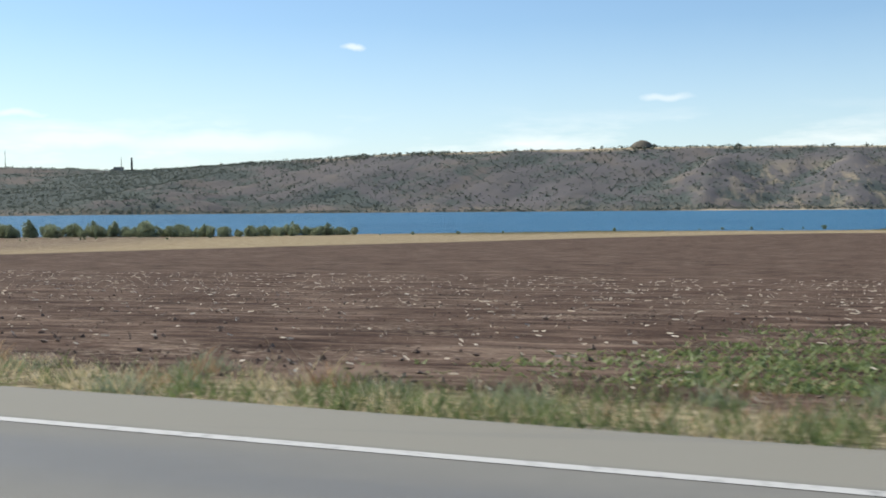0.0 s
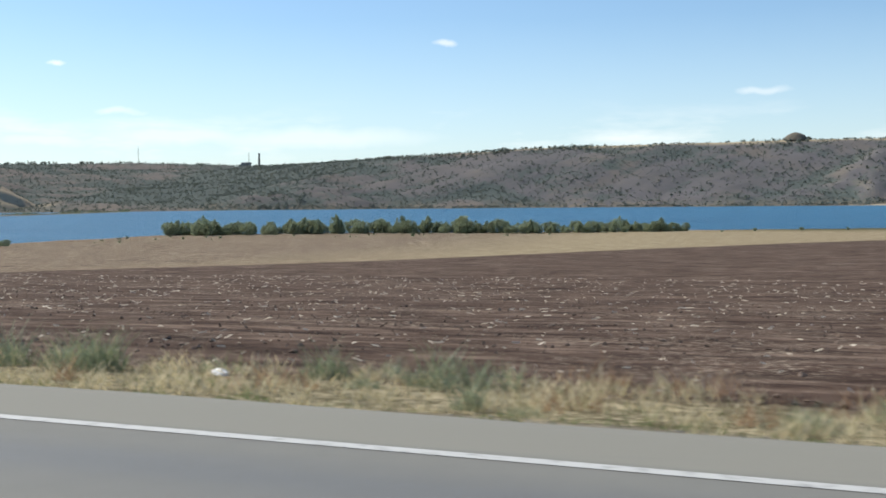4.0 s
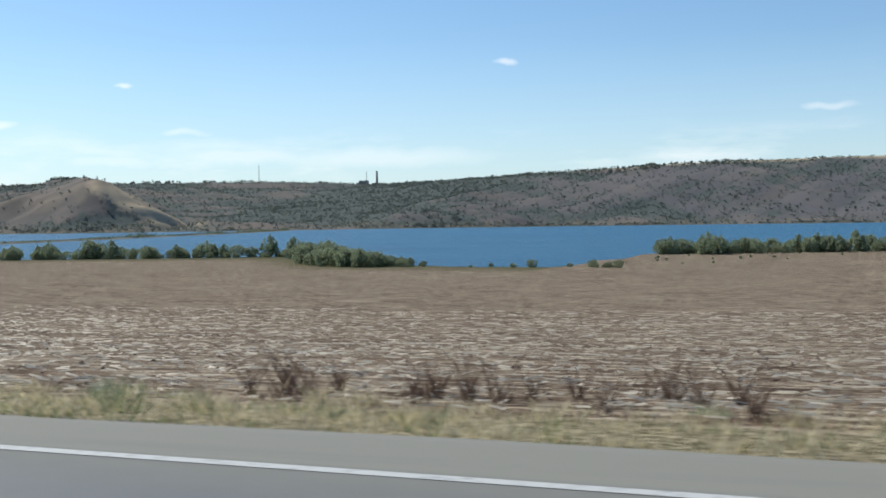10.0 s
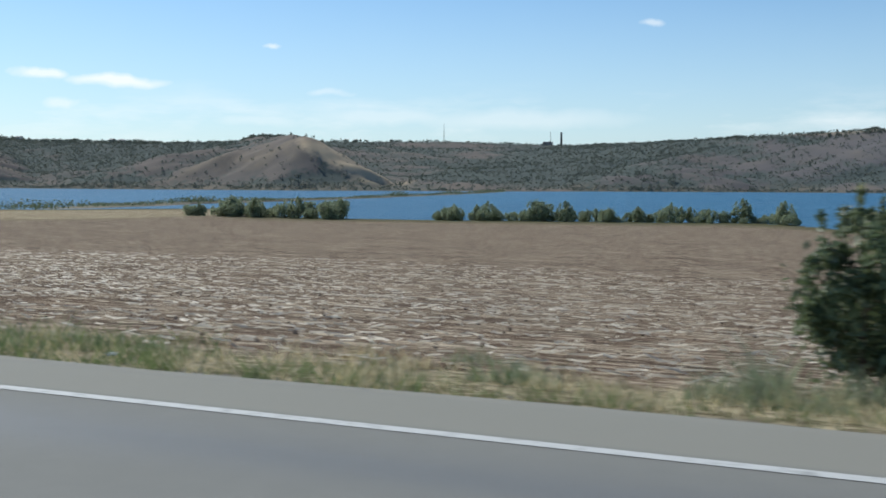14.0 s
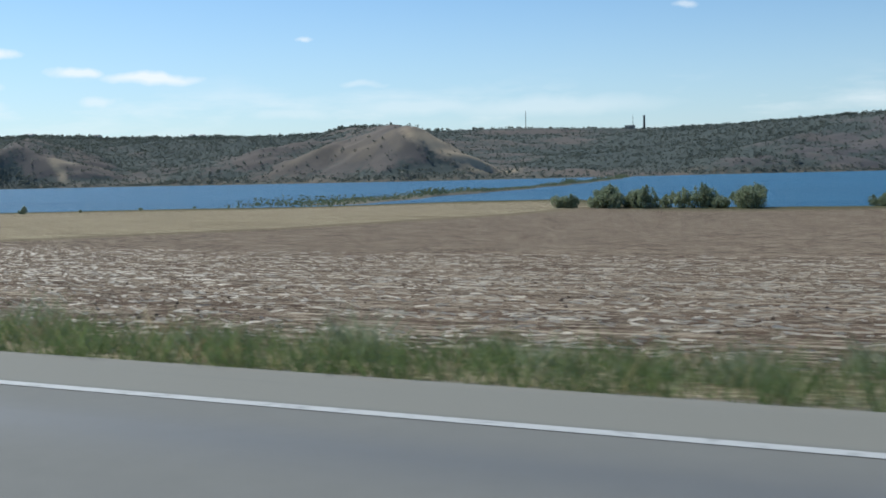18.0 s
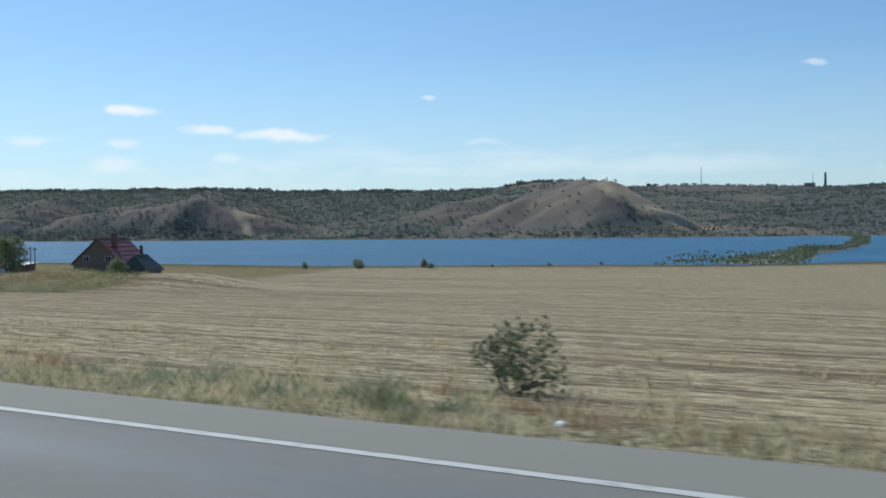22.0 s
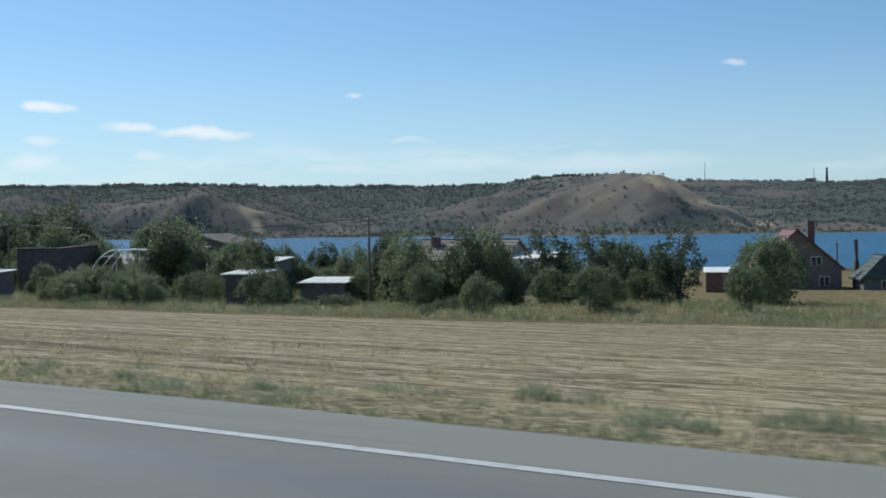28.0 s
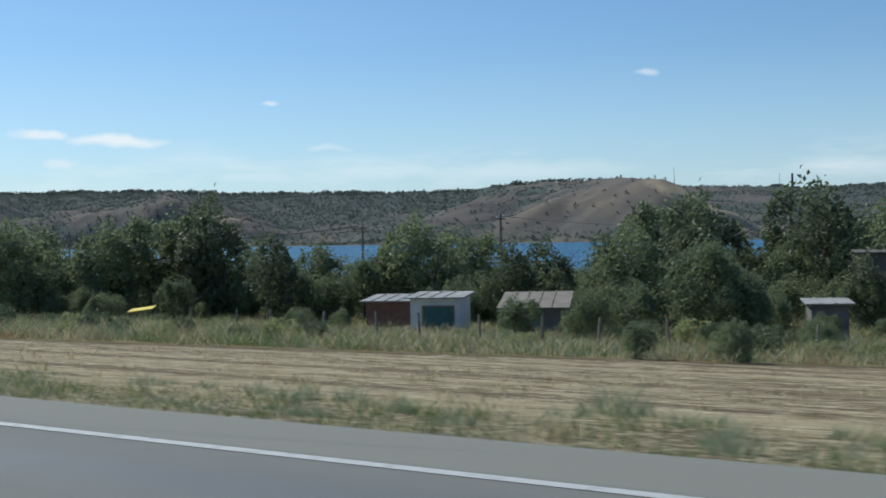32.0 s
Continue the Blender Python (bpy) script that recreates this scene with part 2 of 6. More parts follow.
    # shadow line of a low lip, painted dark brown just before the rim
    col = n.mix(n.math("MULTIPLY", end, n.math("MULTIPLY", n.span(rim, -1.6, -0.8), 0.7)), col, (0.07, 0.05, 0.035))
    weeds = n.mix(n.math("MULTIPLY", n.span(x, -675.0, -655.0), n.span(n.noise(pos, 0.16, 5.0), 0.42, 0.55)), weeds, (0.150, 0.105, 0.062))
    col = n.mix(bank, col, weeds)
    # verge
    verge = n.span(n.math("ADD", off, n.math("MULTIPLY_ADD", mid, 1.6, -0.8)), 11.3, 11.9, 1.0, 0.0)
    grass = n.mix(n.span(mid, 0.3, 0.7), (0.14, 0.115, 0.062), (0.31, 0.255, 0.155))
    grass = n.mix(n.span(speck, 0.46, 0.60), n.mix(0.6, grass, (0.05, 0.045, 0.025)), n.mix(0.45, grass, (0.52, 0.45, 0.31)))
    beside = n.span(off, -19.0, -15.0)
    col = n.mix(n.math("MULTIPLY", verge, beside), col, grass)
    gravel = n.mix(n.noise(pos, 30.0), (0.16, 0.15, 0.13), (0.30, 0.28, 0.25))
    col = n.mix(n.math("MULTIPLY", n.span(n.math("ADD", off, n.math("MULTIPLY_ADD", mid, 0.8, -0.4)), 8.75, 9.2, 1.0, 0.0), beside), col, gravel)
    # mud and reeds at the water
    col = n.mix(n.math("MULTIPLY", n.span(z, -7.95, -8.12), n.span(y, 700.0, 690.0)), col, (0.085, 0.08, 0.04))
    # far hills: dull scrub with bare patches and pale slopes
    far = n.span(y, 640.0, 650.0)
    hill_n, patch, spots = n.noise(pos, 0.011, 6.0, 0.62), n.noise(pos, 0.03, 6.0, 0.7), n.noise(pos, 0.12, 4.0, 0.7)
    wood = n.add("ShaderNodeAttribute", attribute_name="wooded").outputs["Fac"]
    # greys and greens are blued here: distance haze painted into the scrub
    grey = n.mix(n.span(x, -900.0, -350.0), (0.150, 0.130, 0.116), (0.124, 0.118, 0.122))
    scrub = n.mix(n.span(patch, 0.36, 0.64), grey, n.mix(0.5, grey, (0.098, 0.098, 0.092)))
    scrub = n.mix(n.span(hill_n, 0.52, 0.66, 0, 0.7), scrub, (0.160, 0.138, 0.116))
    thick = n.span(n.math("ADD", wood, n.math("MULTIPLY_ADD", spots, 0.9, -0.45)), 0.38, 0.62)
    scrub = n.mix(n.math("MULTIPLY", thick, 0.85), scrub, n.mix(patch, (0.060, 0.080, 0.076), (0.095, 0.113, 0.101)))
    # bare banks by the water and worn ground on the crests
    shore = n.math("MULTIPLY", n.span(n.math("MULTIPLY_ADD", patch, 26.0, z), 16.0, 5.0), n.span(spots, 0.44, 0.52))
    scrub = n.mix(n.math("MULTIPLY", shore, 0.55), scrub, (0.235, 0.185, 0.135))
    worn = n.math("MULTIPLY", n.span(wood, 0.26, 0.0), n.math("MULTIPLY", n.span(patch, 0.38, 0.62), n.span(x, -350.0, -800.0, 0.25, 1.0)))
    scrub = n.mix(n.math("MULTIPLY", worn, 0.6), scrub, (0.225, 0.185, 0.138))
    scarp = n.math("MULTIPLY", n.span(n.math("MULTIPLY_ADD", spots, 30.0, n.math("ABSOLUTE", n.math("ADD", n.math("ADD", x, 1032.0), n.math("MULTIPLY_ADD", z, 1.9, -88.0)))), 38.0, 22.0),
                   n.math("MULTIPLY", n.math("MULTIPLY", n.span(z, -4.0, 4.0), n.span(z, 62.0, 50.0)), n.span(y, 1400.0, 1350.0)))
    scrub = n.mix(n.math("MULTIPLY", scarp, 0.9), scrub, (0.42, 0.335, 0.23))
    track = n.math("MULTIPLY", n.span(n.math("MULTIPLY_ADD", spots, 14.0, n.math("ABSOLUTE", n.math("ADD", n.math("ADD", x, 1590.0), n.math("MULTIPLY_ADD", z, 1.5, -28.0)))), 17.0, 9.0),
                   n.math("MULTIPLY", n.math("MULTIPLY", n.span(z, -4.0, 2.0), n.span(z, 46.0, 34.0)), n.span(y, 1360.0, 1330.0)))
    scrub = n.mix(n.math("MULTIPLY", track, 0.7), scrub, (0.36, 0.30, 0.21))
    gully = n.noise(n.add("ShaderNodeVectorMath", {0: pos, 1: (1.0, 0.35, 0.5)}, operation="MULTIPLY").outputs[0], 0.035, 6.0, 0.65, 0.6)
    eroded = n.math("MULTIPLY", n.span(n.math("MULTIPLY_ADD", patch, 120.0, x), 130.0, 230.0), n.math("MULTIPLY", n.span(gully, 0.50, 0.60), n.span(z, 66.0, 38.0)))
    scrub = n.mix(n.math("MULTIPLY", eroded, 0.6), scrub, (0.33, 0.275, 0.19))
    beach = n.math("MULTIPLY", n.span(n.math("MULTIPLY_ADD", patch, 4.0, z), -4.2, -5.6), n.math("MULTIPLY", n.span(x, 60.0, 110.0), n.span(x, 330.0, 240.0)))
    scrub = n.mix(beach, scrub, (0.40, 0.34, 0.25))
    top = n.math("MULTIPLY", n.span(y, 1672.0, 1690.0), n.span(x, -560.0, -300.0))
    scrub = n.mix(top, scrub, (0.36, 0.30, 0.205))
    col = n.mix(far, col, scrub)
    hgt = n.math("ADD", n.math("MULTIPLY", straw, 0.6), fine)
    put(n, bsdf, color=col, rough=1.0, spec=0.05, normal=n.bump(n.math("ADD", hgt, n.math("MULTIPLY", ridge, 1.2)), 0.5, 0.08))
    return m


PLOUGH_X, PLOUGH_Y = (-178, -170, -160, -150, -135, -120, -90, -60, -30, 0, 30, 60), (38, 57, 79, 100, 131, 160, 212, 256, 292, 321, 342, 356)
ROAD_X = (120, 60, 40, 20, 0, -20, -40, -60, -80, -100, -120, -140, -160, -180, -200, -220, -240, -260, -280, -300, -320, -340, -360, -380, -400, -420, -440, -460, -480, -500, -520, -540, -560, -580, -600, -620, -640, -660, -680, -700, -720, -740, -760, -780, -1100, -1600)
ROAD_Y = (-30.08, -15.04, -10.03, -5.01, -0.00, 4.89, 9.34, 13.34, 16.92, 19.91, 22.66, 25.18, 27.14, 28.80, 30.26, 31.54, 32.62, 33.53, 34.26, 34.80, 35.18, 35.38, 35.45, 35.51, 35.60, 35.80, 36.08, 36.43, 36.87, 37.38, 37.96, 38.63, 39.37, 40.30, 41.44, 42.58, 43.95, 45.55, 47.33, 49.30, 51.45, 53.78, 56.31, 58.98, 104.00, 150.00)
SHORE_X = (-1700, -800, -730, -690, -665, -640, -600, -560, -530, -505, -480, -457, -428, -386, -348, -334, -318, -302, -286, -262, -235, -200, -180, -158, -130, -92, -38, 31, 150, 2600)
SHORE_Y = (330, 312, 302, 308, 322, 332, 342, 385, 398, 362, 318, 310, 314, 322, 330, 318, 288, 268, 268, 262, 252, 285, 300, 308, 318, 350, 392, 424, 450, 470)
LAKE = -8.2
BANK_X, BANK_D = (-800, -785, -770, -757, -740, -720, -700, -685, -668, -650, -632, -615, -606), (26, 30, 36, 41, 45, 53, 56, 62, 67, 71, 70, 70, 76)     # where the last field ends
MARSH_X, MARSH_W = (-254, -243, -200, -158, -92, -38), (0, 90, 66, 50, 20, 0)     # flat shore beyond the field
_rx, _ry = np.array(ROAD_X[::-1], float), np.array(ROAD_Y[::-1], float)


def road_y(x):
    """Where the lane that the camera drives in lies; smoothed between its knots."""
    x = np.asarray(x, float)
    return sum(np.interp(x + k, _rx, _ry) for k in (-8, -4, 0, 4, 8)) / 5


def slant(x):
    """How much longer the way across the road is along y than straight across."""
    g = (road_y(np.asarray(x, float) + 4) - road_y(np.asarray(x, float) - 4)) / 8
    return np.sqrt(1 + g * g)


def smooth(a, b, v):
    s = np.clip((v - a) / (b - a), 0, 1)
    return s * s * (3 - 2 * s)


def wave(x, y, seed=0.0):
    """Cheap uneven relief, about -1 to 1."""
    return (np.sin(x * 1.0 + 1.7 * np.sin(y * 0.83 + seed)) + np.sin(y * 1.31 + 1.3 * np.sin(x * 0.71 + 2 * seed))
            + 0.6 * np.sin(2.3 * x + 2.9 * y + seed) + 0.5 * np.sin(3.9 * x - 3.1 * y + 3 * seed)) / 3.1


FAR_X = (-4600, -2600, -1600, -1200, -1050, -900, -770, -680, -500, -200, 100, 400, 2600)
FAR_SHORE = (1250, 1230, 1195, 1180, 1165, 1200, 1250, 1330, 1400, 1420, 1420, 1400, 1380)
RIDGE_X = (-4600, -3000, -2500, -2060, -1850, -1600, -1400, -1200, -1000, -850, -700, -520, -350, -110, 30, 250, 2600)
RIDGE_Y = (1700, 1700, 1700, 1700, 1700, 1700, 1850, 2080, 2250, 2100, 1850, 1700, 1700, 1700, 1700, 1700, 1700)
RIDGE_Z = (100, 104, 98, 88, 78, 71, 76, 81, 77, 74, 69, 71, 79, 82, 84, 82, 70)


def far_z(x, y):
    s0, r0, h0 = np.interp(x, FAR_X, FAR_SHORE), np.interp(x, RIDGE_X, RIDGE_Y), np.interp(x, RIDGE_X, RIDGE_Z)
    s0 = s0 + 14 * wave(x / 60, y * 0, 1.0)
    s = (y - s0) / (r0 - s0)
    z = LAKE - 1.5 + (h0 - LAKE + 1.5) * (0.35 * np.clip(s, 0, 1) + 0.65 * smooth(0.0, 1.0, s)) - 0.012 * np.clip(y - r0, 0, None)
    z = np.where(s < 0, LAKE - 1.5 + 40 * np.clip(s, -0.05, 0), z)
    rough = np.clip(s * 6, 0, 1) * np.clip((1.15 - s) * 4, 0, 1)
    z = z + rough * (5.0 * wave(x / 75, y / 60, 0.5) + 2.2 * wave(x / 31, y / 27, 2.2) + 1.0 * wave(x / 14, y / 15, 5.2)) * np.clip(1.0 - 0.6 * smooth(0.8, 1.0, s), 0, 1)
    for crest, left, right in SPURS:
        p = LAKE - 1.5 + (spur(x, y, crest, left, right) - LAKE + 1.5) * smooth(0.0, 0.13, s)
        z = np.maximum(z, p) + 0.5 * (np.sqrt((z - p) ** 2 + 9.0) - np.abs(z - p)) * smooth(0.05, 0.25, s)
    return z


# crests that run out from the plateau towards the lake: points with heights, then the slopes to either side
SPURS = [
    (((-1420, 1700, 73), (-1260, 1510, 71), (-1112, 1361, 66), (-1050, 1298, 60.5), (-1032, 1278, 45), (-985, 1240, 22), (-925, 1196, -8)), 0.40, 0.62),
    (((-1240, 1500, 66), (-1290, 1330, 40), (-1330, 1200, -4)), 0.30, 0.30),
    (((-1150, 1400, 60), (-1180, 1285, 38), (-1190, 1190, 0)), 0.42, 0.42),
    (((-2000, 1660, 78), (-1780, 1390, 70), (-1690, 1262, 55), (-1655, 1222, 30), (-1625, 1190, -6)), 0.27, 0.32),
    (((-1900, 1500, 70), (-1925, 1330, 48), (-1940, 1195, -4)), 0.26, 0.26),
    (((-2250, 1600, 84), (-2180, 1380, 66), (-2150, 1210, -2)), 0.42, 0.42),
    (((-560, 1690, 64), (-640, 1520, 34), (-690, 1360, -4)), 0.22, 0.22),
    (((150, 1690, 78), (120, 1560, 58), (95, 1430, 2)), 0.50, 0.50),
    (((330, 1690, 78), (300, 1560, 62), (280, 1420, 2)), 0.50, 0.50),
]


def spur(x, y, crest, left, right):
    """Height of a crest with ribbed flanks; its left side falls at one slope, its right side at another."""
    best = np.full(np.shape(x), -60.0)
    for (ax, ay, az), (bx, by, bz) in zip(crest, crest[1:]):
        ux, uy = bx - ax, by - ay
        t = np.clip(((x - ax) * ux + (y - ay) * uy) / (ux * ux + uy * uy), 0, 1)
        dx, dy = x - ax - t * ux, y - ay - t * uy
        dist = np.sqrt(dx * dx + dy * dy + 36.0) - 6.0
        slope = np.where(ux * dy - uy * dx > 0, right, left)
        run = (x * ux + y * uy) / math.hypot(ux, uy)
        ribs = 1 + np.clip(dist / 40, 0, 1) * (0.07 * np.sin(run / 14 + 1.5 * np.sin(run / 37)) + 0.04 * np.sin(run / 5.7 + dist / 15))
        best = np.maximum(best, az + t * (bz - az) - slope * dist * ribs + 1.5 * wave(x / 9, y / 11, 4.0) + 2.4 * wave(x / 23, y / 19, 7.0) - 1.0)
    return best


def wooded(x, y):
    """How thickly bushes grow on the far hills: in hollows, on the left of the plateau and in the valley, thin on the crests."""
    z = far_z(x, y)
    hollow = (far_z(x + 26, y) + far_z(x - 26, y) + far_z(x, y + 26) + far_z(x, y - 26)) / 4 - z
    s0, r0 = np.interp(x, FAR_X, FAR_SHORE), np.interp(x, RIDGE_X, RIDGE_Y)
    s = (y - s0) / (r0 - s0)
    w = 0.52 + np.clip(hollow / 14, -0.18, 0.3) + 0.26 * wave(x / 62, y / 48, 1.4) + 0.16 * wave(x / 21, y / 23, 3.0)
    w += 0.40 * smooth(-1180, -1400, x) * smooth(0.35, 0.8, s) + 0.42 * smooth(-1010, -930, x) * smooth(-560, -700, x) * smooth(0.10, 0.35, s)
    w += 0.30 * smooth(0.10, 0.0, s) - 0.38 * np.exp(-((x + 1095) / 125) ** 2 - ((y - 1275) / 120) ** 2) - 0.10 * smooth(-620, -400, x) - 0.16 * np.exp(-((x + 1600) / 60) ** 2 - ((y - 1270) / 70) ** 2)
    w += 0.35 * np.exp(-((x + 1085) / 28) ** 2 - ((y - 1318) / 26) ** 2)
    return np.clip(w, 0, 1)


def near_z(x, y):
    d, ds = (y - road_y(x)) / slant(x), np.interp(x, SHORE_X, SHORE_Y) - road_y(x)
    wet = np.interp(x, MARSH_X, MARSH_W)
    fall = np.interp((d - 11) / (ds - 11), (0, 0.055, 0.13, 0.245, 0.42, 0.70, 1.0), (0, 0.15, 0.34, 0.54, 0.735, 0.93, 1.0))
    a = -0.3 - (-LAKE - 0.3 - 0.25 * np.clip(wet / 20, 0, 1)) * fall - 0.06 * np.clip(d - ds - wet, 0, 30)
    z = a
    # heaps of spoil grown over with grass, beside the first house
    heap = 1.8 * np.exp(-((x + 661) / 10) ** 2 - ((d - 97) / 6) ** 2) + 2.2 * np.exp(-((x + 640) / 13) ** 2 - ((d - 103) / 7) ** 2) \
        + 1.9 * np.exp(-((x + 616) / 12) ** 2 - ((d - 104) / 8) ** 2) + 0.7 * np.exp(-((x + 690) / 9) ** 2 - ((d - 76) / 6) ** 2)
    z = z + heap
    z = np.where(d < 11, -0.06 - 0.24 * np.clip((d - 8.6) / 2.4, 0, 1), z)
    z = np.where(d < 8.8, -0.12, z)
    z = np.where(d < -14, -0.12 - 0.3 * smooth(-14, -20, d), z)
    return z + 0.05 * wave(x / 2.1, y / 1.7, 0.3) * smooth(10.5, 14, d)


def ground_z(x, y):
    return np.where(np.asarray(y) > 640, far_z(x, y), near_z(x, y))


def mesh_from(name, verts, faces, mat, smooth_shade=False):
    me = bpy.data.meshes.new(name)
    me.from_pydata([tuple(v) for v in verts] if not isinstance(verts, np.ndarray) else verts.tolist(), [],
                   faces.tolist() if isinstance(faces, np.ndarray) else faces)
    if isinstance(mat, (list, tuple)):
        for q in mat:
            me.materials.append(q)
    elif mat:
        me.materials.append(mat)
    if smooth_shade:
        me.polygons.foreach_set("use_smooth", [True] * len(me.polygons))
    me.update()
    return me


def grid_faces(nx, ny):
    i = np.arange(nx * ny).reshape(ny, nx)
    return np.stack([i[:-1, :-1], i[:-1, 1:], i[1:, 1:], i[1:, :-1]], -1).reshape(-1, 4)


def build_ground():
    xs = np.concatenate([np.linspace(-4600, -2700, 40), np.arange(-2690, -2300, 12.0), np.arange(-2300, -620, 6.0), np.arange(-620, 120, 5.0),
                         np.arange(120, 620, 12.0), np.linspace(640, 2600, 36)])
    ds = np.concatenate([np.linspace(-2500, -40, 24), np.array([-20, -14, -13, 8.0, 8.75, 8.85, 9.4, 10, 10.6, 11.2]), np.arange(12, 40, 1.5),
                         np.arange(40, 130, 3.0), np.arange(130, 400, 6.0), np.linspace(410, 1080, 12), np.arange(1090, 1500, 5.5), np.arange(1500, 1760, 8.0),
                         np.arange(1765, 2300, 22.0), np.linspace(2330, 3000, 12)])
    X, D = np.meshgrid(xs, ds)
    Y = road_y(X) + D * np.where(D < 60, slant(X), 1 + (slant(X) - 1) * np.clip((400 - D) / 340, 0, 1))
    Y = np.where(D > 1000, D + 45, Y)
    Y = np.where((D > 400) & (D <= 1000), road_y(X) * (1000 - D) / 600 + D + 45 * (D - 400) / 600, Y)
    Z = ground_z(X, Y)
    me = mesh_from("ground", np.stack([X, Y, Z], -1).reshape(-1, 3), grid_faces(len(xs), len(ds)), ground_material(), True)
    at = me.attributes.new("road_offset", "FLOAT", "POINT")
    at.data.foreach_set("value", ((Y - road_y(X)) / slant(X)).reshape(-1).astype(np.float32))
    wood = me.attributes.new("wooded", "FLOAT", "POINT")
    wood.data.foreach_set("value", np.where(Y > 640, wooded(X, Y), 0).reshape(-1).astype(np.float32))
    tagged(new("ground", me), "dry rolling ground with ploughed and stubble fields and scrubby hills", "ground", kind="structure")


build_ground()


def ribbon(name, d0, d1, z0, z1, x0, x1, step, mat):
    """A strip along the road between two offsets."""
    xs = np.arange(x0, x1 + step * 0.5, step)
    rows = [np.stack([xs, road_y(xs) + d * slant(xs), np.full_like(xs, z)], -1) for d, z in ((d0, z0), (d1, z1))]
    return mesh_from(name, np.concatenate(rows), grid_faces(len(xs), 2), mat)


def asphalt():
    m, n, bsdf, pos = material("asphalt")
    off = n.add("ShaderNodeAttribute", attribute_name="road_offset").outputs["Fac"]
    grain, spot, big = n.noise(pos, 60.0, 3.0), n.noise(pos, 3.0, 5.0), n.noise(n.add("ShaderNodeVectorMath", {0: pos, 1: (0.06, 1.0, 1.0)}, operation="MULTIPLY").outputs[0], 1.1, 4.0)
    c = n.mix(n.math("MULTIPLY_ADD", grain, 0.5, n.math("MULTIPLY", spot, 0.5)), (0.150, 0.150, 0.137), (0.212, 0.208, 0.188))
    # the lane is polished darker where wheels run; the shoulder is paler and dustier
    track = n.math("MULTIPLY", n.span(n.math("ADD", off, n.math("MULTIPLY_ADD", big, 1.0, -0.5)), 5.3, 6.0), n.span(n.math("ADD", off, n.math("MULTIPLY_ADD", big, 1.0, -0.5)), 6.9, 6.3))
    c = n.mix(n.math("MULTIPLY", track, 0.55), c, (0.112, 0.112, 0.110))
    c = n.mix(n.span(off, 7.25, 7.4, 0.0, 0.8), c, (0.232, 0.223, 0.188))
    c = n.mix(n.span(big, 0.58, 0.7, 0, 0.35), c, (0.15, 0.15, 0.15))
    put(n, bsdf, color=c, rough=n.span(track, 0.0, 1.0, 0.80, 0.58), spec=n.span(track, 0.0, 1.0, 0.12, 0.24), normal=n.bump(grain, 0.35, 0.01))
    return m


def road_paint():
    m, n, bsdf, pos = material("road_paint")
    w = n.noise(pos, 7.0, 6.0, 0.7)
    put(n, bsdf, color=n.mix(n.span(w, 0.52, 0.68, 0, 0.85), (0.45, 0.45, 0.43), (0.20, 0.20, 0.19)), rough=0.7)
    return m


def build_road():
    xs = np.arange(-1500, 121, 4.0)
    offs = (-13, -8, -4, 0, 2, 4, 5, 6, 6.6, 7.2, 7.5, 8.0, 8.35, 8.62, 8.75)
    zs = (0,) * 12 + (0, -0.015, -0.14)
    X, D = np.meshgrid(xs, np.array(offs))
    Y = road_y(X) + D * slant(X)
    Y[-3:] += 0.10 * wave(X[-3:] / 0.9, D[-3:] * 0 + 3, 1.0) + 0.06 * wave(X[-3:] / 3.1, D[-3:] * 0, 2.0)
    me = mesh_from("road", np.stack([X, Y, np.repeat(np.array(zs)[:, None], len(xs), 1)], -1).reshape(-1, 3), grid_faces(len(xs), len(offs)), asphalt(), True)
    at = me.attributes.new("road_offset", "FLOAT", "POINT")
    at.data.foreach_set("value", D.reshape(-1).astype(np.float32))
    road = tagged(new("road", me), "grey asphalt road with a pale dusty shoulder", "road", kind="structure")
    paint = road_paint()
    tagged(new("edge_line", ribbon("edge_line", 7.13, 7.27, 0.005, 0.005, -1500, 120, 4, paint)), "solid white edge line painted on the asphalt", "road marking", kind="structure")
    tagged(new("rear_edge_line", ribbon("rear_edge_line", -8.6, -8.45, 0.005, 0.005, -1500, 120, 4, paint)), "solid white line behind the lanes", "road marking", kind="structure")
    dash = ribbon("lane_dash", 4.17, 4.33, 0.005, 0.005, -1.5, 1.5, 1.5, paint)
    for k in range(74):
        xc = 63.55 - 12.0 * k
        verts = np.array([v.co[:] for v in dash.vertices])
        me = dash.copy()
        sl = (float(road_y(xc + 1)) - float(road_y(xc - 1))) / 2
        base = float(road_y(0))
        for v in me.vertices:
            v.co = (xc + v.co.x, float(road_y(xc)) + sl * v.co.x + (4.36 if v.index < 3 else 4.50) * float(slant(xc)), 0.005)
        tagged(new("lane_dash", me), "worn white dash of the lane line", "road marking", group="lane dashes", kind="structure")


build_road()


def water_material():
    m, n, bsdf, pos = material("lake_water")
    st = n.add("ShaderNodeVectorMath", {0: pos, 1: (0.35, 1.0, 1.0)}, operation="MULTIPLY").outputs[0]
    w = n.math("ADD", n.noise(st, 0.55, 5.0, 0.65), n.math("MULTIPLY", n.noise(st, 0.05, 4.0), 0.8))
    c = n.mix(n.span(n.noise(st, 0.02, 4.0), 0.35, 0.65), (0.042, 0.142, 0.245), (0.060, 0.182, 0.300))
    put(n, bsdf, color=c, rough=0.45, spec=0.10, normal=n.bump(w, 1.0, 2.6))
    return m


xs, ys = np.linspace(-4600, 2600, 30), np.linspace(180, 1500, 12)
X, Y = np.meshgrid(xs, ys)
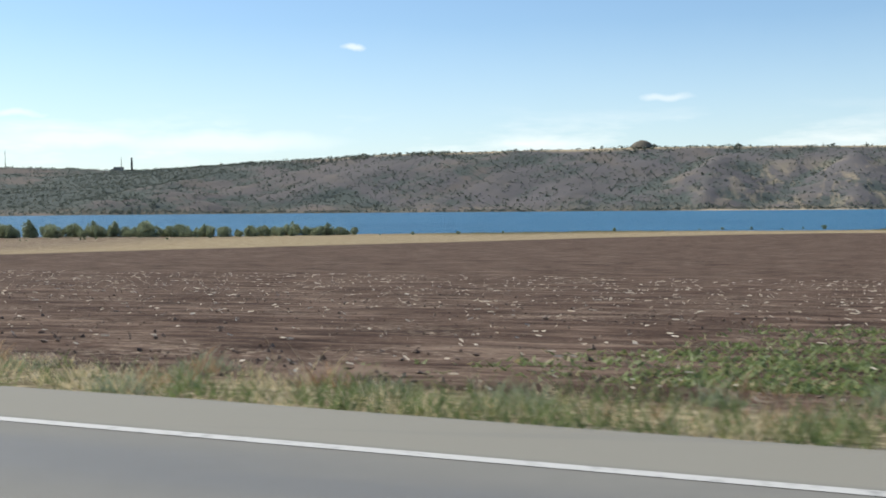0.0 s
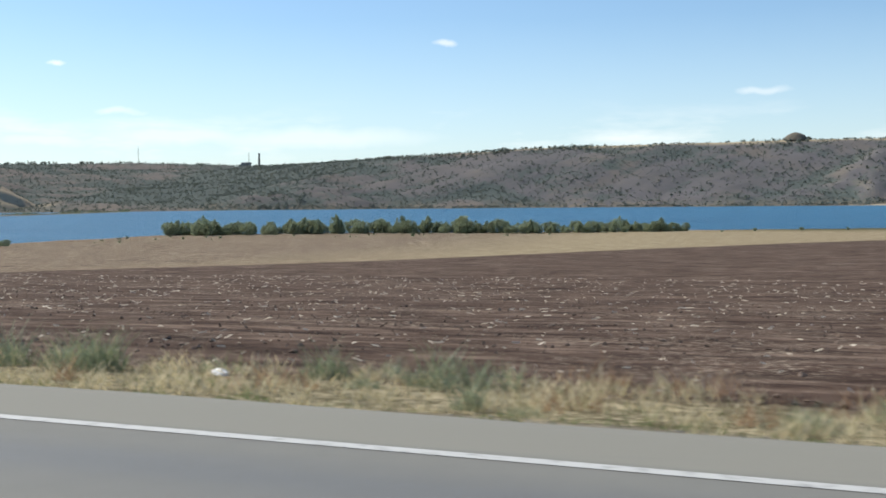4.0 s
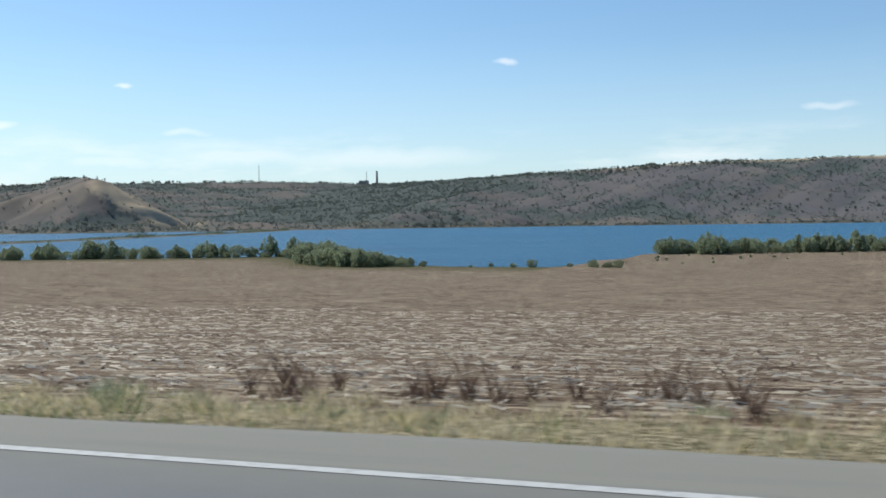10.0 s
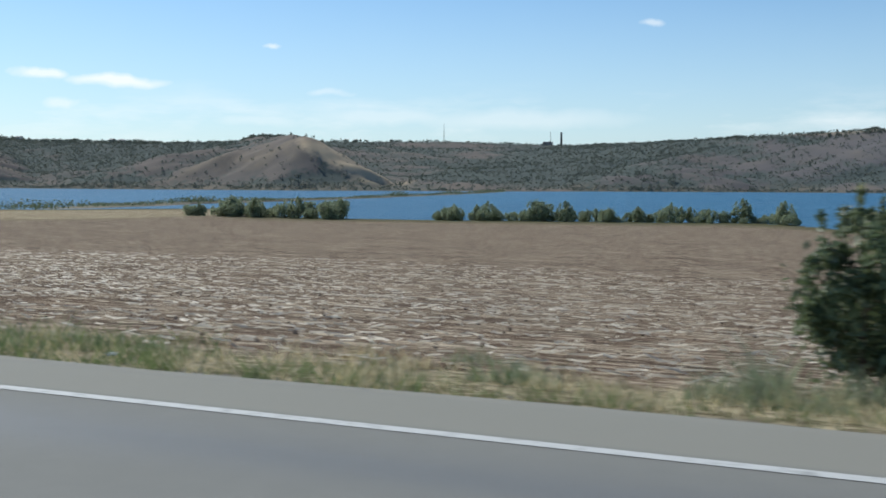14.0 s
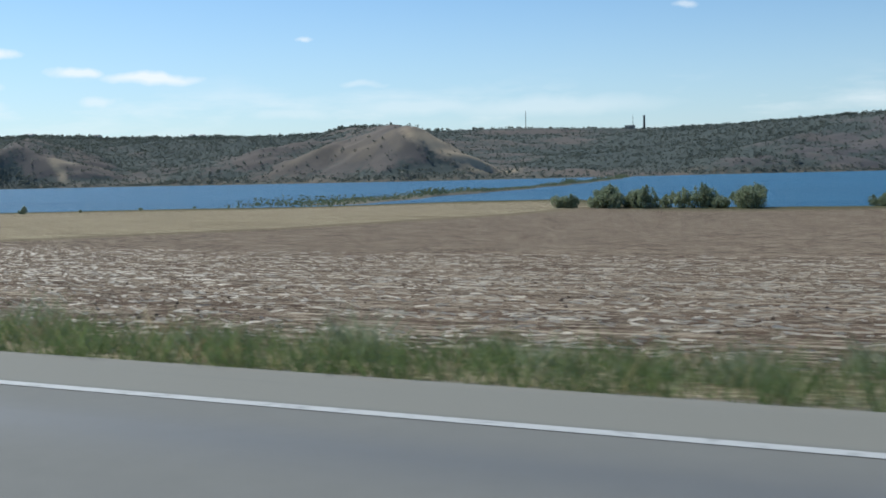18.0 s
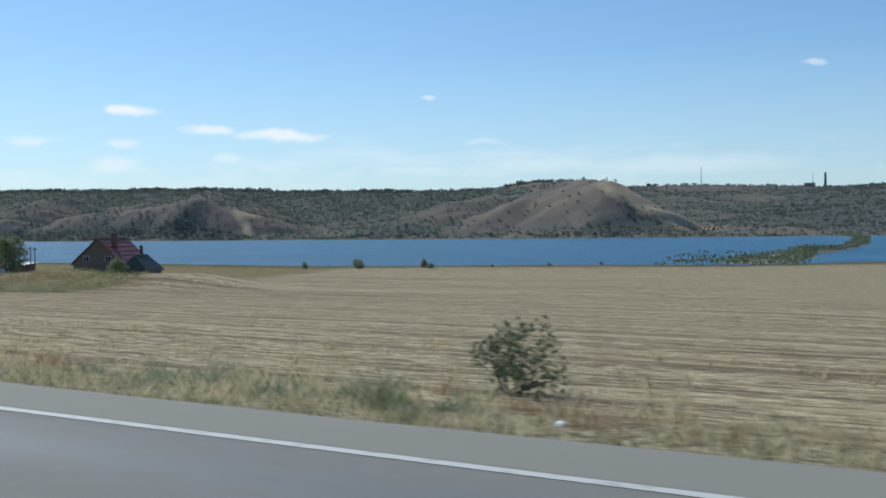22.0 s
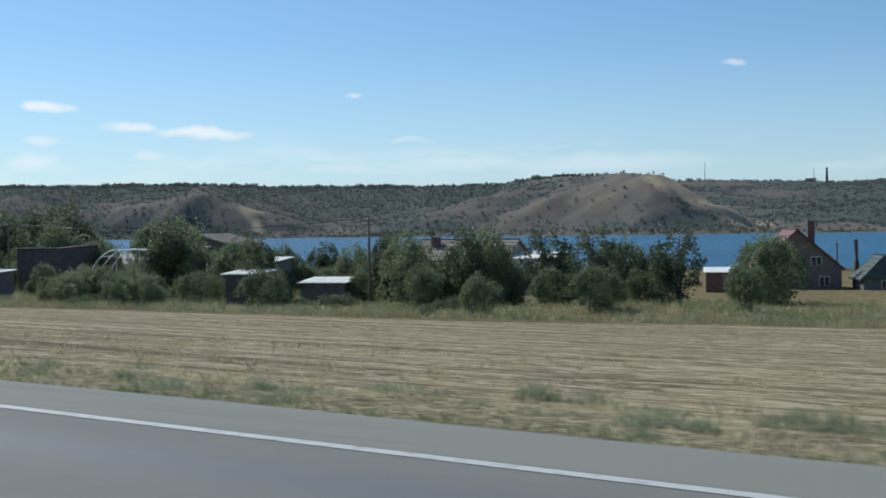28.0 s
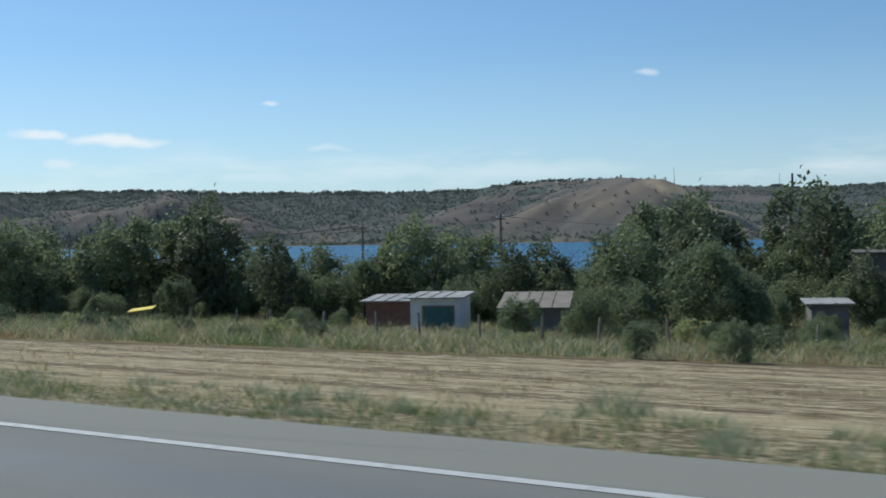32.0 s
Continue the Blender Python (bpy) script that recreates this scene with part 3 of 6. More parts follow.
tagged(new("water", mesh_from("water", np.stack([X, Y, 0 * X + LAKE], -1).reshape(-1, 3), grid_faces(30, 12), water_material())),
       "wide blue wind-rippled lake below the fields", "lake", kind="structure")


# ---- plants ----
BARK = plain("bark", (0.075, 0.06, 0.045), (0.16, 0.13, 0.10), 12.0, 0.9)
LEAF_DARK = leafy("leaf_dark", (0.062, 0.092, 0.046), (0.215, 0.255, 0.125), (0.32, 0.31, 0.18), 0.05, 0.42)
LEAF_BLUE = leafy("leaf_grey_green", (0.075, 0.10, 0.055), (0.20, 0.23, 0.13))
LEAF_YOUNG = leafy("leaf_yellow_green", (0.21, 0.25, 0.11), (0.48, 0.51, 0.26), (0.62, 0.55, 0.22), 0.2)
LEAF_SHRUB = leafy("leaf_shore_shrub", (0.17, 0.205, 0.12), (0.38, 0.42, 0.26))
LEAF_GREEN = leafy("leaf_fresh_green", (0.09, 0.15, 0.05), (0.26, 0.34, 0.13), (0.40, 0.38, 0.16), 0.10)
LEAF_ORCHARD = leafy("leaf_orchard", (0.100, 0.136, 0.075), (0.275, 0.315, 0.17), None, 0.0, 0.12)
LEAF_GARDEN = leafy("leaf_garden", (0.120, 0.155, 0.085), (0.31, 0.35, 0.19), None, 0.0, 0.12)
# leaves of the far hills, greyed and blued to paint in the haze
LEAF_HILL = leafy("leaf_hazed_hill_tree", (0.070, 0.090, 0.076), (0.130, 0.148, 0.118))
LEAF_FAR = leafy("leaf_hazed_scrub", (0.095, 0.115, 0.098), (0.155, 0.168, 0.140))
DRY = leafy("dry_grass", (0.42, 0.34, 0.18), (0.74, 0.64, 0.42), (0.14, 0.15, 0.055), 0.12)
GREEN = leafy("green_weeds", (0.085, 0.135, 0.045), (0.25, 0.30, 0.12), (0.33, 0.29, 0.15), 0.12)
BROWN = leafy("brown_dead_weeds", (0.06, 0.035, 0.025), (0.16, 0.10, 0.07))


def part(name, bm, mat, parent, label=""):
    me = bm
    if isinstance(bm, bmesh.types.BMesh):
        me = bpy.data.meshes.new(name)
        bm.to_mesh(me)
        bm.free()
        me.materials.append(mat)
    ob = new(name, me)
    ob.parent = parent
    return tagged(ob, label)


def leaf_mesh(name, centres, sizes, mat, rng, flat=0.0, bend=True):
    """Many small folded leaves: one quad of two triangles each, turned at random."""
    k = len(centres)
    a = rng.normal(size=(k, 3))
    a[:, 2] *= 1 - flat
    a /= np.linalg.norm(a, axis=1)[:, None]
    b = np.cross(a, rng.normal(size=(k, 3)))
    b /= np.linalg.norm(b, axis=1)[:, None]
    s = sizes[:, None]
    up = np.cross(a, b) * 0.22
    v = np.stack([centres - a * s, centres + b * s * 0.55 + up * s, centres + a * s, centres - b * s * 0.55 + up * s], 1).reshape(-1, 3)
    q = np.arange(k)[:, None] * 4
    f = np.concatenate([np.concatenate([q, q + 1, q + 2], 1), np.concatenate([q, q + 2, q + 3], 1)])
    return mesh_from(name, v, f, mat)


def limb_mesh(name, paths, mat, sides=6):
    """Tapered tubes along lists of (point, radius)."""
    vs, fs = [], []
    for path in paths:
        base = len(vs)
        for i, (p, r) in enumerate(path):
            p = Vector(p)
            nxt = Vector(path[min(i + 1, len(path) - 1)][0]) - Vector(path[max(i - 1, 0)][0])
            t = nxt.normalized() if nxt.length > 1e-6 else Vector((0, 0, 1))
            u = t.orthogonal().normalized()
            w = t.cross(u)
            for k in range(sides):
                c = 2 * math.pi * k / sides
                vs.append(tuple(p + r * (math.cos(c) * u + math.sin(c) * w)))
        for i in range(len(path) - 1):
            for k in range(sides):
                k2 = (k + 1) % sides
                fs.append((base + i * sides + k, base + i * sides + k2, base + (i + 1) * sides + k2, base + (i + 1) * sides + k))
    return mesh_from(name, vs, fs, mat, True)


def plant(name, seed, height, width, leaves, leaf, mat, stems=1, low=0.1, shape="round", label="", category="tree", group="", droop=0.0, gap=0.35, shoots=0):
    """A tree or bush: trunk and limbs that fork, crown of leaves set in uneven clumps round the twigs' ends."""
    rng = np.random.default_rng(seed)
    paths, tips = [], []
    for s in range(stems):
        a0 = rng.uniform(0, 6.28)
        lean = (0.0 if stems == 1 else rng.uniform(0.1, 0.45))
        root = np.array([0.12 * width * math.cos(a0) * (stems > 1), 0.12 * width * math.sin(a0) * (stems > 1), -0.1])
        top = root + np.array([math.cos(a0) * lean * width, math.sin(a0) * lean * width, height * rng.uniform(0.78, 0.96) * (1.0 - 1.1 * lean ** 1.3)])
        r0 = height * 0.022 / math.sqrt(stems) + 0.01
        trunk = [(root + (top - root) * f + rng.normal(size=3) * 0.02 * height * f, r0 * (1 - 0.85 * f)) for f in (0, 0.25, 0.5, 0.75, 1.0)]
        paths.append(trunk)
        count = max(5, int(26 / stems))
        for i in range(count):
            f = low + (1 - low) * (i + rng.uniform(0, 1)) / count
            p0 = root + (top - root) * f
            a = rng.uniform(0, 6.28)
            if shape == "round":
                reach = 0.5 * width * math.sqrt(max(0.05, 1 - ((f - 0.45) / 0.58) ** 2))
            elif shape == "dome":
                reach = 0.5 * width * math.sqrt(max(0.05, 1 - f * f))
            elif shape == "tall":
                reach = 0.5 * width * (0.35 + 0.65 * math.sin(min(1.0, f * 1.15) * 2.6))
            elif shape == "flame":
                reach = 0.5 * width * min(1.0, 0.55 + f * 2.2) * max(0.25, 1.15 - f) ** 0.6
            elif shape == "vase":
                reach = 0.5 * width * (0.35 + 0.75 * min(1.0, f * 1.5))
            else:
                reach = 0.5 * width * (0.75 + 0.25 * math.sin(f * 6))
            reach *= rng.uniform(0.55, 1.12)
            p1 = p0 + np.array([math.cos(a) * reach, math.sin(a) * reach, reach * (rng.uniform(0.5, 1.1) if shape in ("flame", "vase") else rng.uniform(0.15, 0.75)) - droop * reach])
            pm = (p0 + p1) / 2 + rng.normal(size=3) * 0.06 * reach
            paths.append([(p0, r0 * 0.45), (pm, r0 * 0.28), (p1, r0 * 0.08)])
            for q in (0.45, 0.7, 0.88, 1.0):
                tips.append(p0 + (p1 - p0) * q + rng.normal(size=3) * 0.07 * width)
        tips.append(top)
    tips = np.array(tips)
    keep = rng.uniform(size=len(tips)) > gap * 0.5
    tips = tips[keep]
    which = rng.integers(0, len(tips), leaves)
    spread = 0.05 * width + 0.012 * height
    c = tips[which] + rng.normal(size=(leaves, 3)) * spread * rng.uniform(0.4, 1.3, size=len(tips))[which][:, None]
    # draw the stragglers in towards the crown's own outline
    reach = np.hypot(c[:, 0], c[:, 1]) / (0.52 * width)
    c[:, :2] /= (np.maximum(1.0, reach) * np.where(reach > 1, rng.uniform(0.95, 1.5, leaves), 1.0))[:, None]
    # uneven domed top
    rad, turn = np.hypot(c[:, 0], c[:, 1]) / (0.52 * width), np.arctan2(c[:, 1], c[:, 0])
    lump = 0.90 + 0.10 * np.sin(3 * turn + seed) + 0.07 * np.sin(7 * turn + 2 * seed) * rad
    lid = height * lump * ((1 - 0.5 * np.clip(rad, 0, 1) ** 2.8) if stems > 2 else (1 - 0.4 * np.clip(rad, 0, 1) ** 2))
    if shape == "flame":
        lid = height * (1.06 - 0.48 * np.clip(rad, 0, 1) + 0.10 * np.sin(9 * turn + seed))
    elif shape == "vase":
        lid = height * (1.0 - 0.22 * np.clip(rad, 0, 1) ** 3 + 0.07 * np.sin(5 * turn + seed) + 0.05 * np.sin(11 * turn))
    over = c[:, 2] > lid
    c[over, 2] = lid[over] * (1.04 - 0.45 * rng.uniform(0, 1, over.sum()) ** 1.5)
    c[:, 2] = np.maximum(c[:, 2], 0.03 * height)
    sizes = leaf * rng.uniform(0.6, 1.35, leaves)
    # upright shoots that stand out of the crown
    extra = []
    for q in range(shoots):
        a, rr = rng.uniform(0, 6.283), width * rng.uniform(0.0, 0.26)
        base = np.array([rr * math.cos(a), rr * math.sin(a), height * (0.82 - 0.5 * rr / width)])
        tip = base + np.array([0.12 * math.cos(a), 0.12 * math.sin(a), 1.0]) * height * rng.uniform(0.14, 0.30)
        paths.append([(base, 0.008), ((base + tip) / 2, 0.006), (tip, 0.003)])
        for f in np.linspace(0, 1, 26):
            extra.append(base + (tip - base) * f + rng.normal(size=3) * 0.045 * (1.15 - f))
    if extra:
        c, sizes = np.concatenate([c, np.array(extra)]), np.concatenate([sizes, leaf * rng.uniform(0.8, 1.3, len(extra))])
    thing = new(name)
    thing.empty_display_size = 0.2
    part("trunk", limb_mesh("trunk", paths, BARK, 5), BARK, thing)
    part("crown", leaf_mesh("crown", c, sizes, mat, rng), mat, thing)
    return tagged(thing, label, category, group)


def stand(ob, x, y, turn=0.0, size=1.0, sink=0.05):
    ob.matrix_basis = pose(x, y, float(ground_z(x, y)) - sink, 0, 0, turn) @ Matrix.Scale(size, 4)
    return ob


def again(ob, x, y, turn, size=1.0, label="", sink=0.05, z=None):
    o = copy_thing(ob, Matrix.Identity(4))
    stand(o, x, y, turn, size, sink)
    if label:
        tagged(o, label)
    return o


def along(x, d):
    return x, float(road_y(x)) + d


# bushes and trees that stand on the verge, in the order of the drive
FIRST_BUSHES = [
    # name, x, offset, height, width, leaves, leaf size, material, stems, shape, label
    ("bush", -62.4, 13.3, 1.15, 1.5, 3200, 0.038, LEAF_GREEN, 6, "dome", "light green roadside bush among dry grass"),
    ("bush", -184.6, 14.3, 1.95, 3.4, 26000, 0.034, LEAF_DARK, 7, "dome", "dense dark green rounded bush on the verge"),
    ("tree", -204.5, 13.1, 3.05, 3.0, 30000, 0.042, LEAF_DARK, 4, "flame", "slender dark green young tree on the verge"),
    ("bush", -246.0, 13.0, 1.3, 1.8, 900, 0.05, BROWN, 7, "bush", "brown half-dead bush on the verge"),
    ("bush", -260.2, 13.8, 2.35, 4.5, 30000, 0.043, LEAF_DARK, 11, "dome", "broad dark green bush with upright shoots on the verge"),
    ("tree", -306.0, 12.9, 2.15, 2.0, 7000, 0.058, LEAF_DARK, 3, "flame", "dark green leafy young tree on the verge"),
    ("sapling", -423.8, 14.8, 1.7, 0.9, 1500, 0.03, LEAF_YOUNG, 2, "tall", "thin yellow-green sapling at the edge of the field"),
    ("sapling", -437.5, 13.4, 2.5, 1.5, 7000, 0.032, LEAF_YOUNG, 3, "tall", "leafy green sapling at the edge of the field"),
    ("sapling", -440.7, 13.6, 2.2, 1.1, 4500, 0.032, LEAF_YOUNG, 3, "tall", "yellowing sapling at the edge of the field"),
    ("sapling", -444.2, 13.5, 1.8, 0.9, 2400, 0.03, LEAF_YOUNG, 2, "tall", "small yellow-green sapling at the edge of the field"),
    ("sapling", -449.5, 13.5, 1.3, 0.7, 1000, 0.028, LEAF_YOUNG, 2, "tall", "sparse low sapling at the edge of the field"),
    ("sapling", -454.1, 13.5, 1.6, 0.7, 900, 0.028, LEAF_YOUNG, 2, "tall", "sparse sapling at the edge of the field"),
]
LATER_BUSHES = [
    ("sapling", -471.2, 13.2, 1.5, 0.9, 1500, 0.028, LEAF_YOUNG, 3, "tall", "small green sapling among dry grass"),
    ("sapling", -492.9, 14.6, 1.4, 1.2, 1500, 0.03, LEAF_BLUE, 4, "bush", "weedy grey-green shoot among dry grass"),
    ("tree", -504.0, 13.0, 2.45, 3.4, 15000, 0.043, LEAF_BLUE, 5, "vase", "grey-green crooked tree with a wide crown on the verge"),
    ("bush", -516.5, 13.3, 1.3, 1.3, 900, 0.045, LEAF_BLUE, 7, "bush", "grey-green weedy bush on the verge"),
    ("bush", -687.1, 11.9, 1.5, 1.1, 260, 0.045, BROWN, 8, "bush", "bare brown bush with few leaves on the verge"),
    ("bush", -695.6, 13.0, 0.6, 0.6, 420, 0.04, LEAF_DARK, 6, "bush", "small dark green weed bush beside the shoulder"),
    ("bush", -710.5, 14.2, 0.8, 4.2, 3200, 0.04, LEAF_SHRUB, 9, "bush", "low spreading green bush beside the shoulder"),
    ("bush", -691.3, 11.0, 0.5, 1.0, 900, 0.035, LEAF_BLUE, 7, "dome", "low round grey-green weed bush beside the shoulder"),
    ("bush", -742.8, 13.3, 0.8, 1.0, 700, 0.04, LEAF_BLUE, 6, "bush", "round grey-green weed bush beside the shoulder"),
    ("bush", -741.0, 15.0, 1.0, 0.8, 380, 0.04, BROWN, 7, "bush", "brown dry weed bush beside the shoulder"),
]
for k, (nm, x, d, hgt, wid, lv, ls, mat, st, sh, lab) in enumerate(FIRST_BUSHES + LATER_BUSHES):
    stand(plant(nm, 100 + k, hgt, wid, lv, ls, mat, st, 0.06, sh, lab, "bush" if nm == "bush" else "tree", shoots=int(5 * hgt) if sh in ("flame", "dome") else (7 if nm == "sapling" else 0)), *along(x, d), 37.0 * k)

# shrubs along the near shore
rng = np.random.default_rng(5)
SHRUBS = [plant("shrub", 200 + k, 4.2 + 0.9 * (k % 2), 5.4 - 1.3 * (k % 2), 1500, 0.25, LEAF_SHRUB, 6, 0.02, ("round", "bush", "vase", "bush")[k], "grey-green willow shrub at the water's edge", "shrub", "shore shrubs") for k in range(4)]
spots = []
for x in np.arange(-241, -88, 1.15):
    mid = math.exp(-((x + 195) / 30) ** 2)
    spots.append((x, float(np.interp(x, SHORE_X, SHORE_Y) + np.interp(x, MARSH_X, MARSH_W)) - 3 + rng.uniform(-10, 1), rng.uniform(0.4, 0.95) + 0.45 * (rng.uniform() < 0.10) + 0.3 * mid * rng.uniform(-0.2, 1)))
for k in range(60):
    x = rng.uniform(-240, -110)
    spots.append((x, float(np.interp(x, SHORE_X, SHORE_Y) + np.interp(x, MARSH_X, MARSH_W) * rng.uniform(0.1, 0.9)), rng.uniform(0.06, 0.2)))
for x in np.arange(-323, -284, 0.8):
    spots.append((x, float(np.interp(x, SHORE_X, SHORE_Y)) - 4 + rng.uniform(-7, 2), rng.uniform(0.8, 1.3) * float(np.interp(x, (-316, -296, -284), (1.0, 0.75, 0.2)))))
for x in np.arange(-430, -336, 1.5):
    if wave(x / 3.1, 0.0, 2.0) > -0.7:
        spots.append((x, float(np.interp(x, SHORE_X, SHORE_Y)) - 3 + rng.uniform(-5, 4), rng.uniform(0.35, 0.85) + 0.45 * (rng.uniform() < 0.14)))
for k in range(34):
    f = rng.uniform()
    spots.append((-501 + 52 * f + rng.uniform(-3, 3), 308 - 4 * f + rng.uniform(-6, 5), rng.uniform(0.6, 1.3)))
for x in np.cumsum(rng.uniform(3, 17, 15)) - 82:
    spots.append((float(x), float(np.interp(x, SHORE_X, SHORE_Y)) - 6 + rng.uniform(-3, 3), rng.uniform(0.12, 0.42)))
for x in rng.uniform(-284, -238, 12):
    spots.append((x, float(np.interp(x, SHORE_X, SHORE_Y)) - 4 + rng.uniform(-2, 2), rng.uniform(0.15, 0.4)))
for x, y, s in ((-675, 296, 0.55), (-668, 288, 0.4), (-656, 300, 0.25), (-688, 284, 0.6), (-700, 276, 0.45), (-648, 318, 0.25), (-640, 335, 0.25), (-625, 338, 0.2)):
    spots.append((x, y, s))
for i, (x, y, s) in enumerate(spots):
    b = SHRUBS[i % 4]
    if i < 4:
        stand(b, x, y, rng.uniform(0, 360), s, 0.15)
    else:
        again(b, x, y, rng.uniform(0, 360), s, sink=0.15)


# thin bank of reeds that runs out across the lake
def causeway():
    pts = np.array([(-600, 326), (-612, 430), (-622, 545), (-643, 690), (-669, 830), (-704, 1010), (-750, 1200), (-772, 1258)], float)
    t = np.linspace(0, len(pts) - 1, 90)
    c = np.stack([np.interp(t, range(len(pts)), pts[:, k]) for k in (0, 1)], 1)
    tang = np.gradient(c, axis=0)
    tang /= np.linalg.norm(tang, axis=1)[:, None]
    side = np.stack([-tang[:, 1], tang[:, 0]], 1)
    w = 6.0 + 2.0 * np.sin(np.arange(90) * 0.7) + 16 * np.clip(1 - t / 1.3, 0, 1)
    v = []
    for o, z in ((-1.0, -0.6), (-0.6, 0.7), (0, 1.05), (0.6, 0.7), (1.0, -0.6)):
        p = c + side * (w * o)[:, None]
        v.append(np.concatenate([p, (LAKE - 0.6 + (z + 0.6) * np.clip(t / 0.7, 0, 1))[:, None]], 1))
    me = mesh_from("causeway", np.concatenate(v), grid_faces(90, 5), plain("mud_bank", (0.10, 0.088, 0.06), (0.20, 0.17, 0.115), 0.3, 0.95), True)
    tagged(new("causeway", me), "narrow dark earth bank with reeds across the lake", "causeway", kind="structure")
    r = np.random.default_rng(9)
    k = 16000
    i = r.integers(0, 90, k)
    dense = np.sin(i * 0.9) + r.uniform(-1, 1.2, k) > -0.3
    i = i[dense]
    k = len(i)
    p = c[i] + side[i] * (r.uniform(-0.8, 0.8, k) * w[i])[:, None] + tang[i] * r.uniform(-8, 8, k)[:, None]
    hgt = r.uniform(0.3, 2.0, k) * (1 + 0.7 * np.sin(i * 0.37 + 2 * np.sin(i * 0.11)))
    cen = np.concatenate([p, (LAKE + 0.6 + hgt * r.uniform(0.1, 1, k))[:, None]], 1)
    tagged(new("reeds", leaf_mesh("reeds", cen, r.uniform(0.25, 0.7, k), LEAF_BLUE, r)), "grey-green reeds on the bank in the lake", "reeds", kind="stuff")


causeway()


# scrub on the far hills: countless low bushes, thicker along the ridge
def tuft_balls(name, x, y, z, size, per, mat, r, label, flat=0.55):
    """Bushes in one mesh: each a loose ball of leaf clumps."""
    k = len(x)
    off = r.normal(size=(k * per, 3))
    off *= (r.uniform(0.3, 1.0, k * per) / np.linalg.norm(off, axis=1))[:, None]
    sz = np.repeat(size, per)
    c = np.repeat(np.stack([x, y, z], 1), per, 0) + off * sz[:, None] * np.array([1.0, 1.0, flat])
    c[:, 2] += sz * flat * 0.85
    tagged(new(name, leaf_mesh(name, c, sz * r.uniform(0.30, 0.55, k * per), mat, r)), label, "scrub", kind="stuff")


def far_scrub():
    r = np.random.default_rng(11)
    k = 60000
    x = r.uniform(-2700, 430, k)
    s0, r0 = np.interp(x, FAR_X, FAR_SHORE), np.interp(x, RIDGE_X, RIDGE_Y)
    f = np.where(r.uniform(size=k) < 0.12, r.uniform(0.0, 0.05, k), r.uniform(0.0, 0.97, k))
    y = s0 + 8 + (r0 - s0) * f
    z = far_z(x, y)
    keep = (z > LAKE + 0.5) & (wooded(x, y) + r.uniform(-0.38, 0.38, k) > 0.5)
    x, y, z = x[keep], y[keep], z[keep]
    k = len(x)
    size = r.uniform(1.0, 3.2, k) * np.where(r.uniform(size=k) < 0.08, 1.6, 1.0) * np.where(x > -600, 0.75, 1.0)
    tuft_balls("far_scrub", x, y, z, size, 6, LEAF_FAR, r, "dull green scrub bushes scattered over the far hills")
    # single dark trees dotted over the bare slopes
    k = 5200
    x = r.uniform(-2300, 300, k)
    s0, r0 = np.interp(x, FAR_X, FAR_SHORE), np.interp(x, RIDGE_X, RIDGE_Y)
    y = s0 + 8 + (r0 - s0) * r.uniform(0, 0.9, k)
    z = far_z(x, y)
    keep = (z > LAKE + 0.6) & (r.uniform(size=k) < np.where(x > -600, 0.3, 0.8)) & (wave(x / 30, y / 26, 6.0) > -0.2)
    tuft_balls("hill_trees", x[keep], y[keep], z[keep], r.uniform(1.3, 3.4, keep.sum()), 10, LEAF_HILL, r, "dark green single trees on the far slopes", 0.7)
    # trees along the skyline, in uneven groups
    k = 5200
    x = r.uniform(-2700, 420, k)
    r0 = np.interp(x, RIDGE_X, RIDGE_Y)
    y = r0 - r.uniform(-14, 40, k)
    y = np.where((x > -1420) & (x < -1060) & (r.uniform(size=k) < 0.6), np.interp(x, (-1420, -1260, -1112, -1050), (1700, 1510, 1361, 1298)) + r.uniform(-8, 14, k), y)
    z = far_z(x, y)
    group = wave(x / 17, 0 * x, 2.0) + 0.7 * wave(x / 51, 0 * x, 5.0)
    dense = np.interp(x, (-1500, -1250, -1000, -780, -700, -450, -250, 400), (0.75, 0.5, 0.16, 0.2, 0.8, 0.8, 0.22, 0.14))
    keep = group * 0.45 + r.uniform(0, 1, k) < dense
    size = r.uniform(1.2, 3.0, k) * np.interp(x, (-1300, -900, -600), (1.25, 0.9, 1.0)) * (1 + 0.45 * np.clip(-group, 0, 1))
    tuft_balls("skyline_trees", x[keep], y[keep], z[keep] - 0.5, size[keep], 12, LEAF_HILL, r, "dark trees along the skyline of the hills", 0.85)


far_scrub()


